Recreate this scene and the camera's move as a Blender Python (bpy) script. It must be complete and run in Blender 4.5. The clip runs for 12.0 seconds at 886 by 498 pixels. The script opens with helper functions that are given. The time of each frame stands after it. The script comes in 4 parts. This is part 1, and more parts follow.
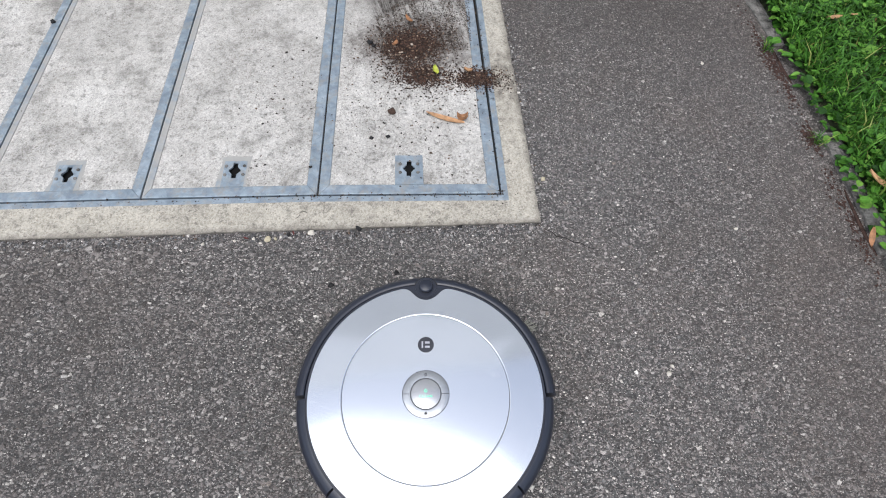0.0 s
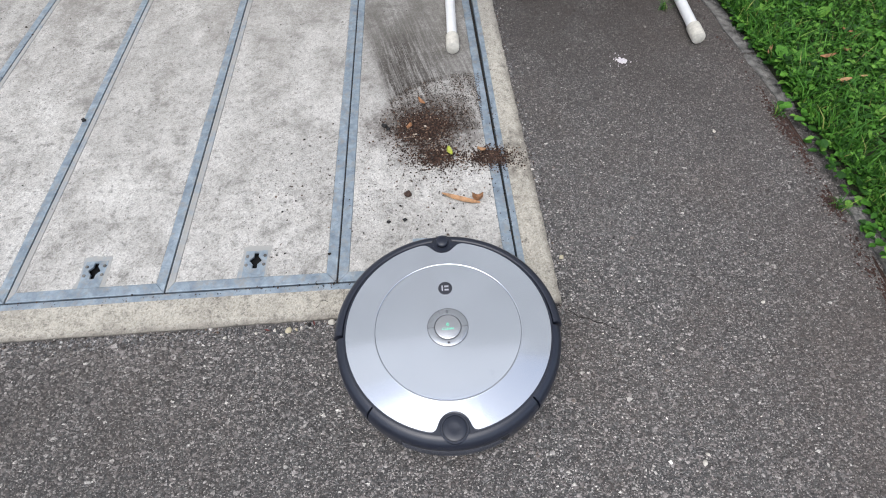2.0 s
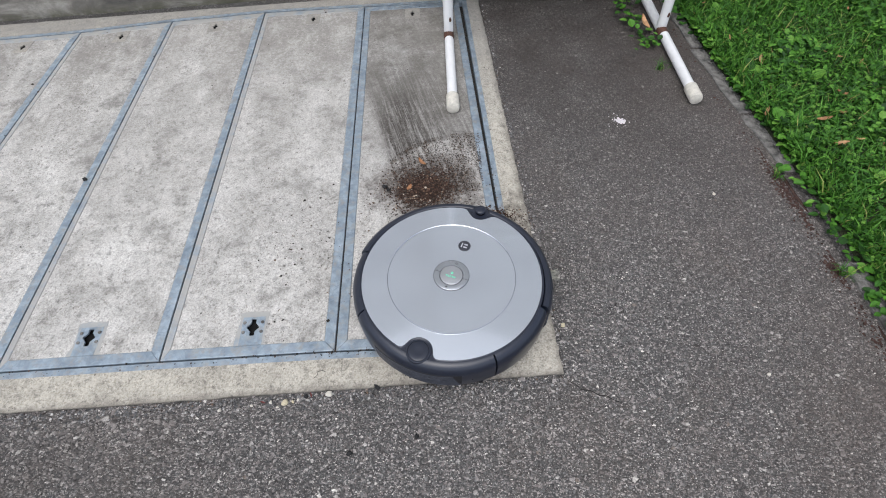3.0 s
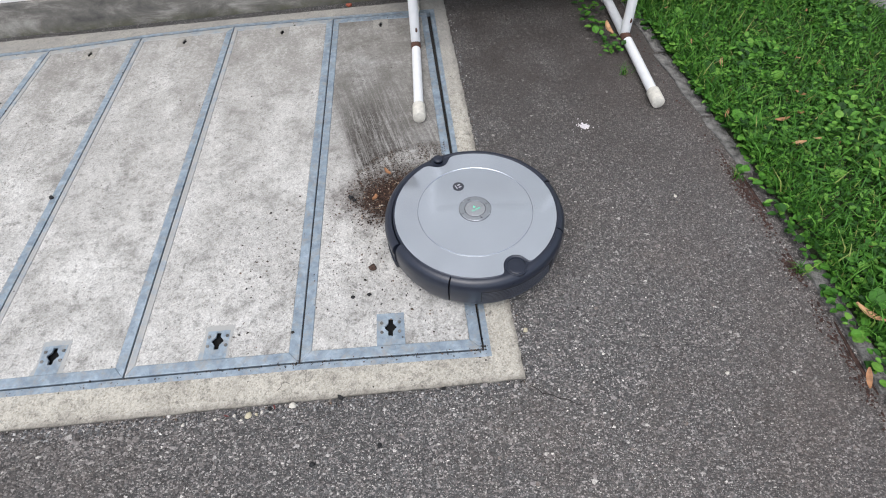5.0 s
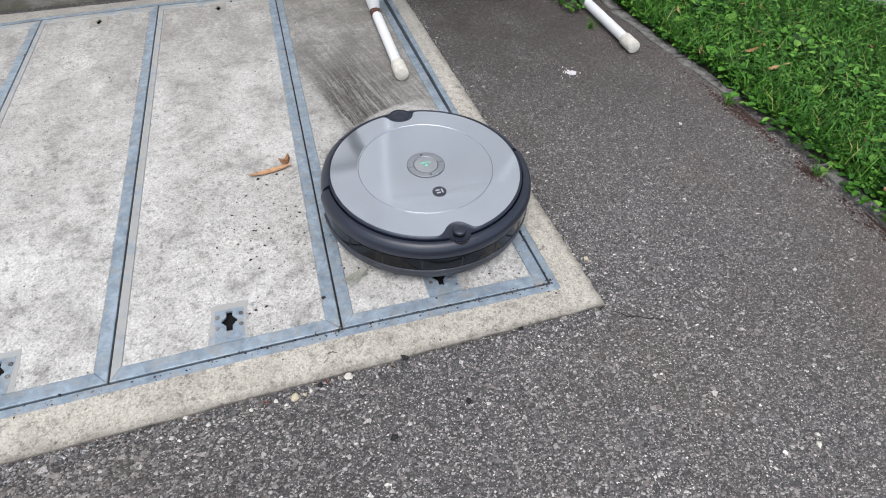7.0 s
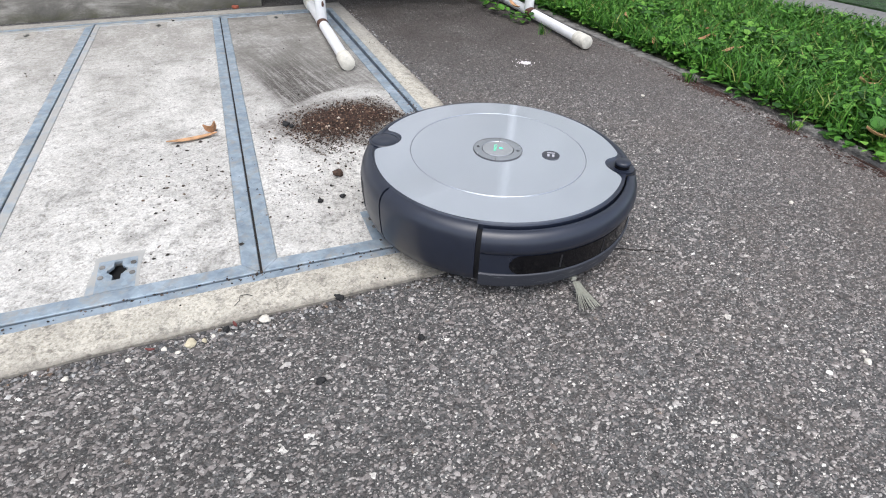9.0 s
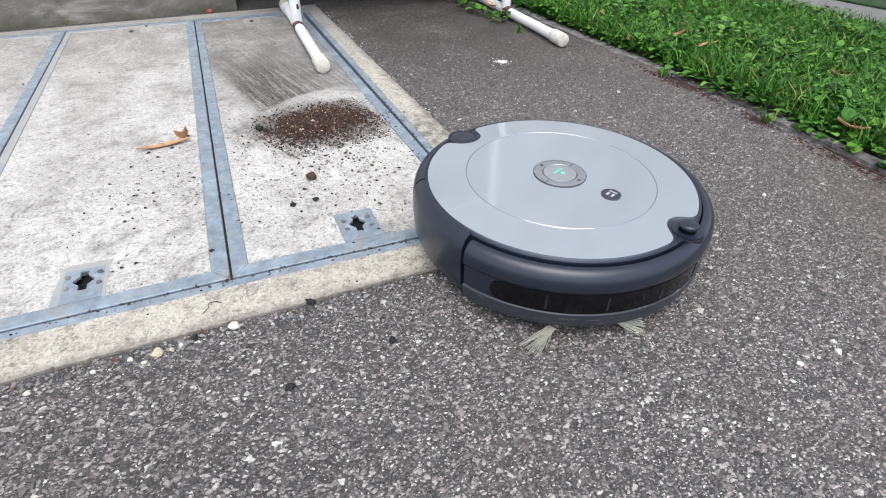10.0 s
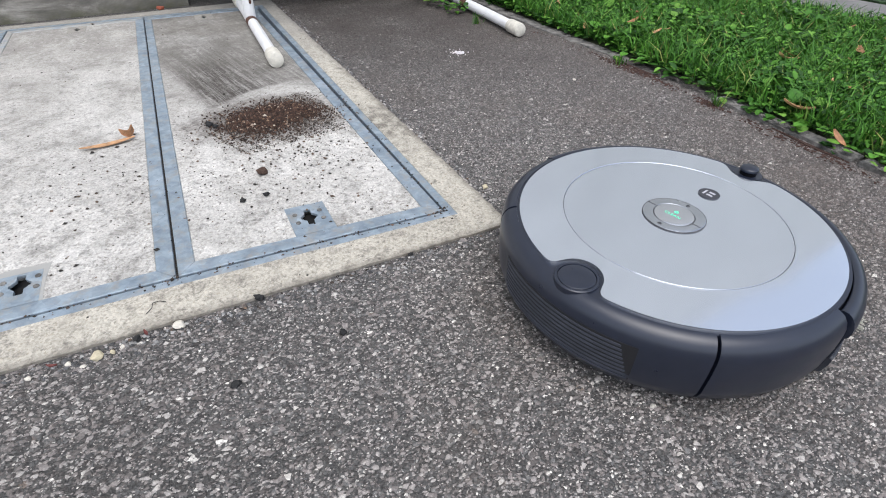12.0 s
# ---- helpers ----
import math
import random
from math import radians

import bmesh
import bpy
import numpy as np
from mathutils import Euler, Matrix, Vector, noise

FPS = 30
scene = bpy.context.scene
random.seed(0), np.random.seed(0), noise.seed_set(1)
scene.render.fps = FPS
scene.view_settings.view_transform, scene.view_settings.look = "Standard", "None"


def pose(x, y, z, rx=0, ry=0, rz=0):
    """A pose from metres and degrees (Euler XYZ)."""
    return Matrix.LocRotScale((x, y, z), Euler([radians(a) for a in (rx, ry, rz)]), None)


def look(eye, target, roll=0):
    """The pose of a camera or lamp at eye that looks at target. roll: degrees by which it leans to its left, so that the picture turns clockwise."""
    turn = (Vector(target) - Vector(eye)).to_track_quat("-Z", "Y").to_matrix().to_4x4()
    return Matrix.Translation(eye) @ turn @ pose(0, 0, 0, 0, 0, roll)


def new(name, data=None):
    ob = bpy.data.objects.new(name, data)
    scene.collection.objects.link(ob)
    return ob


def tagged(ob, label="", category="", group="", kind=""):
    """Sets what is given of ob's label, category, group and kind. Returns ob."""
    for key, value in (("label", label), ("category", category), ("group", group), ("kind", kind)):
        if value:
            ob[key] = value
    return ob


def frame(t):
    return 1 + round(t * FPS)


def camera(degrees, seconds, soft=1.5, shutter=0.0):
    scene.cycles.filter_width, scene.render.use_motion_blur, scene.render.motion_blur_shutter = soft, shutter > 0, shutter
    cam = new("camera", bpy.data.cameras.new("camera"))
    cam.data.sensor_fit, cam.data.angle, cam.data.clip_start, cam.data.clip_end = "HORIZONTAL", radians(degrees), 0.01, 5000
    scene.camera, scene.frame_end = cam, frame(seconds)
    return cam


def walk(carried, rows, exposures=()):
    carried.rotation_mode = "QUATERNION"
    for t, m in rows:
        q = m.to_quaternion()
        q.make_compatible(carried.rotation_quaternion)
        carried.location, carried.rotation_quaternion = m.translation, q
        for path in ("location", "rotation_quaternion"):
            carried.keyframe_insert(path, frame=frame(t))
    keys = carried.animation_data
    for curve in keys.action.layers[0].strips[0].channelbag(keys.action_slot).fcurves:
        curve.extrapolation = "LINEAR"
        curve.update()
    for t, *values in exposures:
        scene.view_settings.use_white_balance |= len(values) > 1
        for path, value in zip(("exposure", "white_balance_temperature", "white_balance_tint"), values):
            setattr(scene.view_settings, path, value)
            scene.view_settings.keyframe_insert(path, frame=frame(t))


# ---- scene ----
cam = camera(79.5, 12.0, soft=1.05)
PATH = [
    (0, (-0.186, -0.45, 0.762), (-0.135, 0.481, -1.007), 2.6),
    (0.5, (-0.188, -0.448, 0.761), (-0.197, 0.513, -0.993), -2.0),
    (1, (-0.19, -0.449, 0.765), (-0.201, 0.524, -0.982), -2.3),
    (1.5, (-0.189, -0.444, 0.765), (-0.202, 0.539, -0.977), -2.7),
    (2, (-0.187, -0.391, 0.794), (-0.199, 0.683, -0.893), -2.8),
    (2.5, (-0.181, -0.351, 0.816), (-0.187, 0.786, -0.83), -2.3),
    (3, (-0.185, -0.333, 0.823), (-0.192, 0.834, -0.802), -2.4),
    (4.8, (-0.126, -0.336, 0.826), (-0.106, 0.842, -0.791), -3.3),
    (5, (-0.129, -0.337, 0.831), (-0.112, 0.847, -0.781), -3.0),
    (5.5, (-0.145, -0.339, 0.83), (-0.154, 0.851, -0.777), -2.7),
    (6, (-0.18, -0.333, 0.826), (-0.18, 0.852, -0.785), -1.8),
    (6.5, (-0.252, -0.329, 0.762), (-0.187, 0.915, -0.803), -1.2),
    (7, (-0.375, -0.36, 0.632), (0.043, 0.885, -0.876), 3.5),
    (7.5, (-0.4, -0.373, 0.518), (0.147, 0.931, -0.896), 6.2),
    (7.7, (-0.379, -0.391, 0.476), (0.188, 0.984, -0.862), 5.7),
    (9.5, (-0.344, -0.43, 0.388), (0.234, 1.036, -0.844), 1.5),
    (10, (-0.33, -0.433, 0.388), (0.275, 1.024, -0.841), 1.6),
    (10.5, (-0.321, -0.439, 0.387), (0.315, 1.0, -0.848), 1.5),
    (11, (-0.324, -0.437, 0.383), (0.328, 0.998, -0.847), 1.4),
    (11.5, (-0.319, -0.439, 0.376), (0.33, 0.99, -0.864), 1.1),
    (12, (-0.305, -0.445, 0.379), (0.377, 0.971, -0.858), 1.4),
]
walk(cam, [(t, look(eye, target, roll)) for t, eye, target, roll in PATH], [(t, stops, 6270, 10.5) for t, stops in ((0.0, 0.6), (1.5, 0.62), (2.5, 0.54), (3.0, 0.5), (4.8, 0.64), (6.5, 0.66), (7.5, 0.74), (9.5, 0.98), (10.5, 0.93), (11.5, 0.8), (12.0, 0.8))])

# ---- light ----
world = bpy.data.worlds.new("overcast_sky")
scene.world = world
world.use_nodes = True
wn = world.node_tree.nodes
sky = wn.new("ShaderNodeTexSky")
sky.sky_type, sky.sun_disc = "NISHITA", False
sky.sun_elevation, sky.sun_rotation = radians(68), radians(200)
sky.air_density, sky.dust_density, sky.ozone_density = 1.0, 3.0, 1.0
pale = wn.new("ShaderNodeHueSaturation")
pale.inputs["Saturation"].default_value = 0.52
world.node_tree.links.new(sky.outputs[0], pale.inputs["Color"])
world.node_tree.links.new(pale.outputs[0], wn["Background"].inputs[0])
wn["Background"].inputs[1].default_value = 0.15
sun = new("sun", bpy.data.lights.new("sun", "SUN"))
sun.data.energy, sun.data.angle, sun.data.color = 0.6, radians(60), (1.0, 0.995, 0.985)
sun.matrix_world = look((-0.6, -1.7, 4.45), (0, 0, 0))


# ---- materials ----
class Mat:
    """A node material with short calls for its nodes."""

    def __init__(self, name, rough=0.8, metal=0.0, color=(0.5, 0.5, 0.5)):
        self.m = bpy.data.materials.new(name)
        self.m.use_nodes = True
        self.nodes, self.links = self.m.node_tree.nodes, self.m.node_tree.links
        self.b = self.nodes["Principled BSDF"]
        self.b.inputs["Roughness"].default_value = rough
        self.b.inputs["Metallic"].default_value = metal
        self.b.inputs["Base Color"].default_value = (*color, 1)
        self.co = self.nodes.new("ShaderNodeTexCoord").outputs["Object"]

    def put(self, socket, value):
        if isinstance(value, (int, float)):
            socket.default_value = value
        elif isinstance(value, tuple):
            socket.default_value = (*value, 1) if len(socket.default_value) == 4 and len(value) == 3 else value
        else:
            self.links.new(value, socket)

    def map(self, scale=(1, 1, 1), loc=(0, 0, 0), rot=0.0, src=None):
        n = self.nodes.new("ShaderNodeMapping")
        self.put(n.inputs["Vector"], src or self.co)
        n.inputs["Scale"].default_value, n.inputs["Location"].default_value = scale, loc
        n.inputs["Rotation"].default_value = (0, 0, radians(rot))
        return n.outputs[0]

    def noise(self, scale, detail=4.0, rough=0.6, src=None, warp=0.0):
        n = self.nodes.new("ShaderNodeTexNoise")
        self.put(n.inputs["Vector"], src or self.co)
        for k, v in (("Scale", scale), ("Detail", detail), ("Roughness", rough), ("Distortion", warp)):
            n.inputs[k].default_value = v
        return n.outputs["Fac"]

    def cells(self, scale, feature="F1", out="Distance", src=None, rand=1.0):
        n = self.nodes.new("ShaderNodeTexVoronoi")
        n.feature = feature
        self.put(n.inputs["Vector"], src or self.co)
        n.inputs["Scale"].default_value = scale
        n.inputs["Randomness"].default_value = rand
        return n.outputs[out]

    def ramp(self, fac, *stops):
        n = self.nodes.new("ShaderNodeValToRGB")
        e = n.color_ramp.elements
        while len(e) < len(stops):
            e.new(0.5)
        for el, (p, c) in zip(e, stops):
            el.position = p
            el.color = (*c, 1) if isinstance(c, tuple) else (c, c, c, 1)
        self.put(n.inputs[0], fac)
        return n.outputs[0]

    def mix(self, fac, a, b, kind="MIX"):
        n = self.nodes.new("ShaderNodeMix")
        n.data_type, n.blend_type = "RGBA", kind
        self.put(n.inputs[0], fac)
        self.put(n.inputs[6], a)
        self.put(n.inputs[7], b)
        return n.outputs[2]

    def math(self, op, a, b=0.0, c=0.0):
        n = self.nodes.new("ShaderNodeMath")
        n.operation = op
        for k, v in enumerate((a, b, c)):
            self.put(n.inputs[k], v)
        return n.outputs[0]

    def far(self, x, y, scale=(1, 1, 1)):
        """Distance in the plan from a place."""
        n = self.nodes.new("ShaderNodeVectorMath")
        n.operation = "LENGTH"
        self.put(n.inputs[0], self.map(scale=(scale[0], scale[1], 0), loc=(-x * scale[0], -y * scale[1], 0)))
        return n.outputs["Value"]

    def axis(self, k):
        n = self.nodes.new("ShaderNodeSeparateXYZ")
        self.put(n.inputs[0], self.co)
        return n.outputs[k]

    def random(self):
        return self.nodes.new("ShaderNodeObjectInfo").outputs["Random"]

    def island(self):
        return self.nodes.new("ShaderNodeNewGeometry").outputs["Random Per Island"]

    def color(self, c):
        self.put(self.b.inputs["Base Color"], c)
        return self

    def rough(self, r):
        self.put(self.b.inputs["Roughness"], r)
        return self

    def bump(self, height, strength=0.5, depth=0.001):
        n = self.nodes.new("ShaderNodeBump")
        n.inputs["Strength"].default_value, n.inputs["Distance"].default_value = strength, depth
        self.put(n.inputs["Height"], height)
        self.put(self.b.inputs["Normal"], n.outputs[0])
        return self


def asphalt_wear_shade(m, c):
    """Brown dirt in patches, a stain with painted shade by the stand, and slow changes of tone."""
    c = m.mix(m.ramp(m.noise(3.5, 6, 0.65), (0.47, 0.0), (0.72, 0.35)), c, (0.11, 0.088, 0.072))
    # Brown stain by the stand, darkened further to paint the overhang's shade.
    stain_shade = m.math("MULTIPLY", m.ramp(m.far(0.2, 1.0, (1.0, 0.9)), (0.2, 0.85), (0.75, 0.0)), m.ramp(m.noise(9, 5), (0.3, 0.65), (0.6, 1.0)))
    c = m.mix(stain_shade, c, (0.045, 0.037, 0.032))
    grimy = m.math("MULTIPLY", m.ramp(m.math("MULTIPLY", m.axis(0), -1.0), (0.25, 0.0), (0.95, 0.55)), m.ramp(m.noise(11, 6, 0.7), (0.35, 0.35), (0.6, 1.0)))
    c = m.mix(grimy, c, (0.05, 0.043, 0.038))
    verge = m.math("MULTIPLY", m.ramp(m.axis(0), (0.12, 0.0), (0.5, 0.5)), m.ramp(m.noise(6, 6, 0.7), (0.32, 0.3), (0.62, 1.0)))
    c = m.mix(verge, c, (0.08, 0.064, 0.057))
    return m.mix(1.0, c, m.ramp(m.noise(1.6, 4), (0.3, (1.06, 1.055, 1.015)), (0.7, (1.24, 1.225, 1.18))), "MULTIPLY")


def make_aggregate():
    m = Mat("asphalt_aggregate", 0.7)
    c = m.ramp(m.island(), (0.0, (0.035, 0.032, 0.031)), (0.22, (0.1, 0.091, 0.088)), (0.52, (0.18, 0.162, 0.157)), (0.8, (0.26, 0.242, 0.234)), (0.95, (0.37, 0.352, 0.336)), (0.988, (0.48, 0.46, 0.43)), (1.0, (0.74, 0.72, 0.68)))
    c = m.mix(1.0, c, m.ramp(m.noise(420, 4, 0.7), (0.3, 0.55), (0.7, 1.45)), "MULTIPLY")
    return m.color(asphalt_wear_shade(m, c)).bump(m.noise(900, 2), 0.5, 0.0006).m


def make_asphalt():
    m = Mat("asphalt", 0.66)
    n = m.nodes.new("ShaderNodeTexNoise")
    m.put(n.inputs["Vector"], m.co)
    n.inputs["Scale"].default_value, n.inputs["Detail"].default_value = 160, 3
    off = m.nodes.new("ShaderNodeVectorMath")
    off.operation = "MULTIPLY_ADD"
    m.put(off.inputs[0], n.outputs["Color"])
    off.inputs[1].default_value = (0.007, 0.007, 0.0)
    m.put(off.inputs[2], m.co)
    warped = off.outputs[0]
    stone = m.cells(250, out="Color", src=warped)
    base_tone = m.ramp(m.noise(420, 4, 0.8), (0.34, (0.016, 0.015, 0.014)), (0.5, (0.06, 0.057, 0.054)), (0.6, (0.13, 0.124, 0.118)), (0.72, (0.28, 0.27, 0.258)))
    grey = m.ramp(stone, (0.0, 0.05), (0.35, 0.1), (0.7, 0.16), (0.88, 0.26), (1.0, 0.42))
    gap = m.ramp(m.cells(250, "DISTANCE_TO_EDGE", src=warped), (0.0, 0.4), (0.12, 1.0))
    c = m.mix(m.math("MULTIPLY", gap, 0.55), base_tone, grey)
    for scale, low, size, bright in ((520, 0.72, 0.34, (0.62, 0.6, 0.57)), (300, 0.86, 0.36, (0.7, 0.68, 0.64)), (150, 0.9, 0.34, (0.55, 0.53, 0.5))):
        chip = m.math("MULTIPLY", m.ramp(m.cells(scale, out="Color", src=warped), (low, 0.0), (min(0.99, low + 0.1), 0.9)), m.ramp(m.cells(scale, src=warped), (size, 1.0), (size + 0.12, 0.0)))
        c = m.mix(chip, c, bright)
    big = m.cells(95, out="Color", src=warped)
    pick = m.math("MULTIPLY", m.ramp(big, (0.8, 0.0), (0.84, 0.7)), m.ramp(m.cells(95, src=warped), (0.3, 1.0), (0.4, 0.0)))
    tone = m.ramp(m.noise(40, 2), (0.35, (0.16, 0.155, 0.15)), (0.5, (0.24, 0.235, 0.23)), (0.6, (0.28, 0.22, 0.18)), (0.7, (0.45, 0.42, 0.38)))
    c = m.mix(pick, c, tone)
    c = asphalt_wear_shade(m, c)
    m.color(c)
    h = m.math("ADD", m.math("MULTIPLY", gap, 0.6), m.math("ADD", m.math("MULTIPLY", stone, 0.5), m.noise(380, 4, 0.75)))
    return m.bump(h, 1.0, 0.003).m


def concrete_tone(m, light, mid, dark, scale=1.0):
    c = m.ramp(m.noise(13 * scale, 9, 0.72, warp=0.3), (0.34, dark), (0.46, mid), (0.6, light))
    blot = m.ramp(m.noise(5.0 * scale, 6, 0.62, warp=0.2), (0.48, 0.0), (0.64, 0.85))
    rubbed = m.ramp(m.noise(210, 5, 0.8), (0.36, 1.0), (0.56, 0.3))
    c = m.mix(m.math("MULTIPLY", blot, rubbed), c, m.mix(0.3, dark, mid))
    scab = m.ramp(m.noise(75, 5, 0.75), (0.34, 0.5), (0.47, 1.0), (0.62, 1.0), (0.72, 1.22))
    c = m.mix(1.0, c, scab, "MULTIPLY")
    fleck = m.math("MULTIPLY", m.ramp(m.noise(150, 4, 0.7), (0.56, 0.0), (0.62, 1.0)), m.ramp(m.noise(8 * scale, 4, 0.6), (0.42, 0.0), (0.62, 0.75)))
    c = m.mix(fleck, c, (0.16, 0.145, 0.125))
    pits = m.ramp(m.noise(230, 3, 0.75), (0.33, 0.0), (0.45, 1.0))
    c = m.mix(1.0, c, m.mix(pits, (0.7, 0.68, 0.64), (1.0, 1.0, 1.0)), "MULTIPLY")
    grain = m.ramp(m.cells(420, out="Color"), (0.0, 0.66), (0.3, 0.92), (1.0, 1.2))
    c = m.mix(1.0, c, grain, "MULTIPLY")
    c = m.mix(1.0, c, m.ramp(m.noise(330, 4, 0.8), (0.3, 0.62), (0.46, 1.0), (0.7, 1.16)), "MULTIPLY")
    dots = m.math("MULTIPLY", m.ramp(m.math("MULTIPLY_ADD", m.noise(260, 2), 0.2, m.cells(60)), (0.2, 1.0), (0.27, 0.0)), m.ramp(m.cells(60, out="Color"), (0.76, 0.0), (0.79, 0.8)))
    return m.mix(dots, c, (0.08, 0.07, 0.06)), pits


def make_panel_concrete(soiled):
    m = Mat("panel_concrete_soiled" if soiled else "panel_concrete", 0.9)
    c, pits = concrete_tone(m, (0.635, 0.618, 0.577), (0.51, 0.494, 0.458), (0.24, 0.232, 0.212))
    # grey weathering that grows towards the wall, in streaks across the panels
    smear = m.noise(1.0, 5, 0.7, m.map((6, 2.4, 1), rot=24))
    back = m.math("MULTIPLY", m.ramp(m.axis(1), (0.3, 0.0), (0.95, 1.0)), m.ramp(smear, (0.36, 0.05), (0.56, 1.0)))
    back = m.math("MULTIPLY", back, m.ramp(m.noise(130, 6, 0.82), (0.36, 0.35), (0.58, 0.95)))
    c = m.mix(back, c, (0.22, 0.205, 0.182))
    c = m.mix(m.math("MULTIPLY", m.ramp(m.random(), (0.0, 0.0), (1.0, 0.22)), 1.0), c, (0.42, 0.4, 0.36))
    h = m.math("ADD", pits, m.math("MULTIPLY", m.noise(300, 3), 0.6))
    if soiled:
        bent = m.math("MULTIPLY_ADD", m.math("SUBTRACT", m.axis(1), 0.4), 0.27, m.axis(0))
        joined = m.nodes.new("ShaderNodeCombineXYZ")
        m.put(joined.inputs[0], m.math("MULTIPLY", bent, 150.0))
        m.put(joined.inputs[1], m.math("MULTIPLY", m.axis(1), 7.0))
        streak = m.ramp(m.noise(1.0, 6, 0.78, joined.outputs[0], 0.5), (0.4, 0.0), (0.53, 1.0))
        outside = m.ramp(m.math("MULTIPLY_ADD", m.noise(60, 4, 0.7), 0.02, m.far(-0.13, 0.352)), (0.214, 0.0), (0.226, 1.0))
        near = m.ramp(m.far(-0.2, 0.56, (1.5, 1.0)), (0.16, 1.0), (0.42, 0.0))
        film = m.math("MULTIPLY", m.math("MULTIPLY", outside, near), m.math("MULTIPLY_ADD", streak, 0.62, 0.38))
        side = m.ramp(m.math("ADD", bent, m.math("MULTIPLY_ADD", m.noise(45, 4, 0.7), 0.03, 0.385)), (0.122, 0.1), (0.142, 1.0), (0.2, 1.0), (0.31, 0.6))
        film = m.math("MULTIPLY", m.math("MULTIPLY", film, side), m.ramp(m.noise(190, 4, 0.7), (0.34, 0.65), (0.5, 1.0)))
        c = m.mix(film, c, (0.05, 0.042, 0.035))
        back2 = m.math("MULTIPLY", m.ramp(m.axis(1), (0.48, 0.0), (0.8, 0.85)), m.ramp(m.noise(16, 7, 0.75), (0.34, 0.15), (0.62, 1.0)))
        back2 = m.math("MULTIPLY", back2, m.ramp(m.noise(170, 5, 0.8), (0.36, 0.55), (0.56, 1.0)))
        c = m.mix(back2, c, (0.13, 0.12, 0.103))
        blur = m.math("MULTIPLY_ADD", m.noise(22, 5, 0.7), 0.12, m.far(-0.215, 0.42, (1.0, 1.4)))
        core = m.ramp(blur, (0.12, 0.92), (0.17, 0.5), (0.205, 0.0))
        c = m.mix(m.math("MULTIPLY", core, m.ramp(m.noise(120, 4, 0.7), (0.36, 0.45), (0.55, 1.0))), c, (0.045, 0.03, 0.022))
    m.color(c)
    return m.bump(h, 0.6, 0.0011).m


def make_border_concrete():
    m = Mat("border_concrete", 0.88)
    c, pits = concrete_tone(m, (0.5, 0.468, 0.395), (0.445, 0.414, 0.347), (0.34, 0.315, 0.265), 1.6)
    soot = m.math("MULTIPLY", m.ramp(m.far(-0.045, 0.325, (1.0, 0.8)), (0.0, 0.85), (0.085, 0.0)), m.ramp(m.noise(70, 4), (0.4, 0.15), (0.62, 1.0)))
    c = m.mix(soot, c, (0.06, 0.05, 0.04))
    front = m.math("MULTIPLY_ADD", m.axis(0), -0.0362, m.axis(1))
    side = m.math("MULTIPLY", m.math("MULTIPLY_ADD", m.axis(1), 0.0574, m.axis(0)), -1.0)
    rim = m.ramp(m.math("MULTIPLY_ADD", m.noise(60, 5, 0.7), 0.022, m.math("MINIMUM", front, side)), (0.008, 0.75), (0.022, 0.0))
    c = m.mix(rim, c, (0.13, 0.115, 0.095))
    c = m.mix(m.math("MULTIPLY", m.ramp(m.axis(1), (0.55, 0.0), (1.0, 0.75)), m.ramp(m.noise(14, 5, 0.7), (0.3, 0.55), (0.6, 1.0))), c, (0.25, 0.24, 0.22))
    m.color(c)
    return m.bump(m.math("ADD", pits, m.noise(300, 2)), 0.4, 0.0008).m


def make_steel(smeared=False):
    m = Mat("cement_smeared_steel" if smeared else "galvanized_steel", 0.52, 0.4 if smeared else 0.55)
    c = m.ramp(m.noise(38, 5, 0.65, warp=0.5), (0.3, (0.23, 0.285, 0.335)), (0.5, (0.31, 0.375, 0.43)), (0.7, (0.41, 0.475, 0.53)))
    spang = m.ramp(m.cells(150, out="Color"), (0.0, 0.85), (1.0, 1.12))
    c = m.mix(1.0, c, spang, "MULTIPLY")
    grime = m.ramp(m.noise(55, 6, 0.75), (0.5, 0.0), (0.66, 0.8))
    c = m.mix(grime, c, (0.36, 0.35, 0.32))
    if smeared:
        c = m.mix(m.ramp(m.noise(24, 6, 0.7), (0.38, 0.25), (0.52, 0.95)), c, (0.43, 0.42, 0.39))
    m.color(c).rough(m.ramp(m.noise(30, 4), (0.3, 0.42), (0.7, 0.75)))
    return m.bump(m.noise(200, 3), 0.25, 0.0005).m


def simple(name, color, rough, metal=0.0, vary=0.18, scale=60.0, bump=0.15, depth=0.0005, coat=0.0):
    m = Mat(name, rough, metal)
    lo, hi = tuple(v * (1 - vary) for v in color), tuple(min(1.0, v * (1 + vary)) for v in color)
    m.color(m.ramp(m.noise(scale, 5, 0.65), (0.32, lo), (0.68, hi)))
    m.rough(m.ramp(m.noise(scale * 0.6, 4), (0.3, rough * 0.88), (0.7, min(1.0, rough * 1.12))))
    if coat:
        m.b.inputs["Coat Weight"].default_value = coat
        m.b.inputs["Coat Roughness"].default_value = 0.06
    if bump:
        m.bump(m.noise(scale * 4, 3), bump, depth)
    return m.m


def islands(name, rough, *stops, fine=90.0):
    m = Mat(name, rough)
    c = m.ramp(m.island(), *stops)
    c = m.mix(1.0, c, m.ramp(m.noise(fine, 4), (0.3, 0.72), (0.7, 1.2)), "MULTIPLY")
    m.color(c)
    return m.m


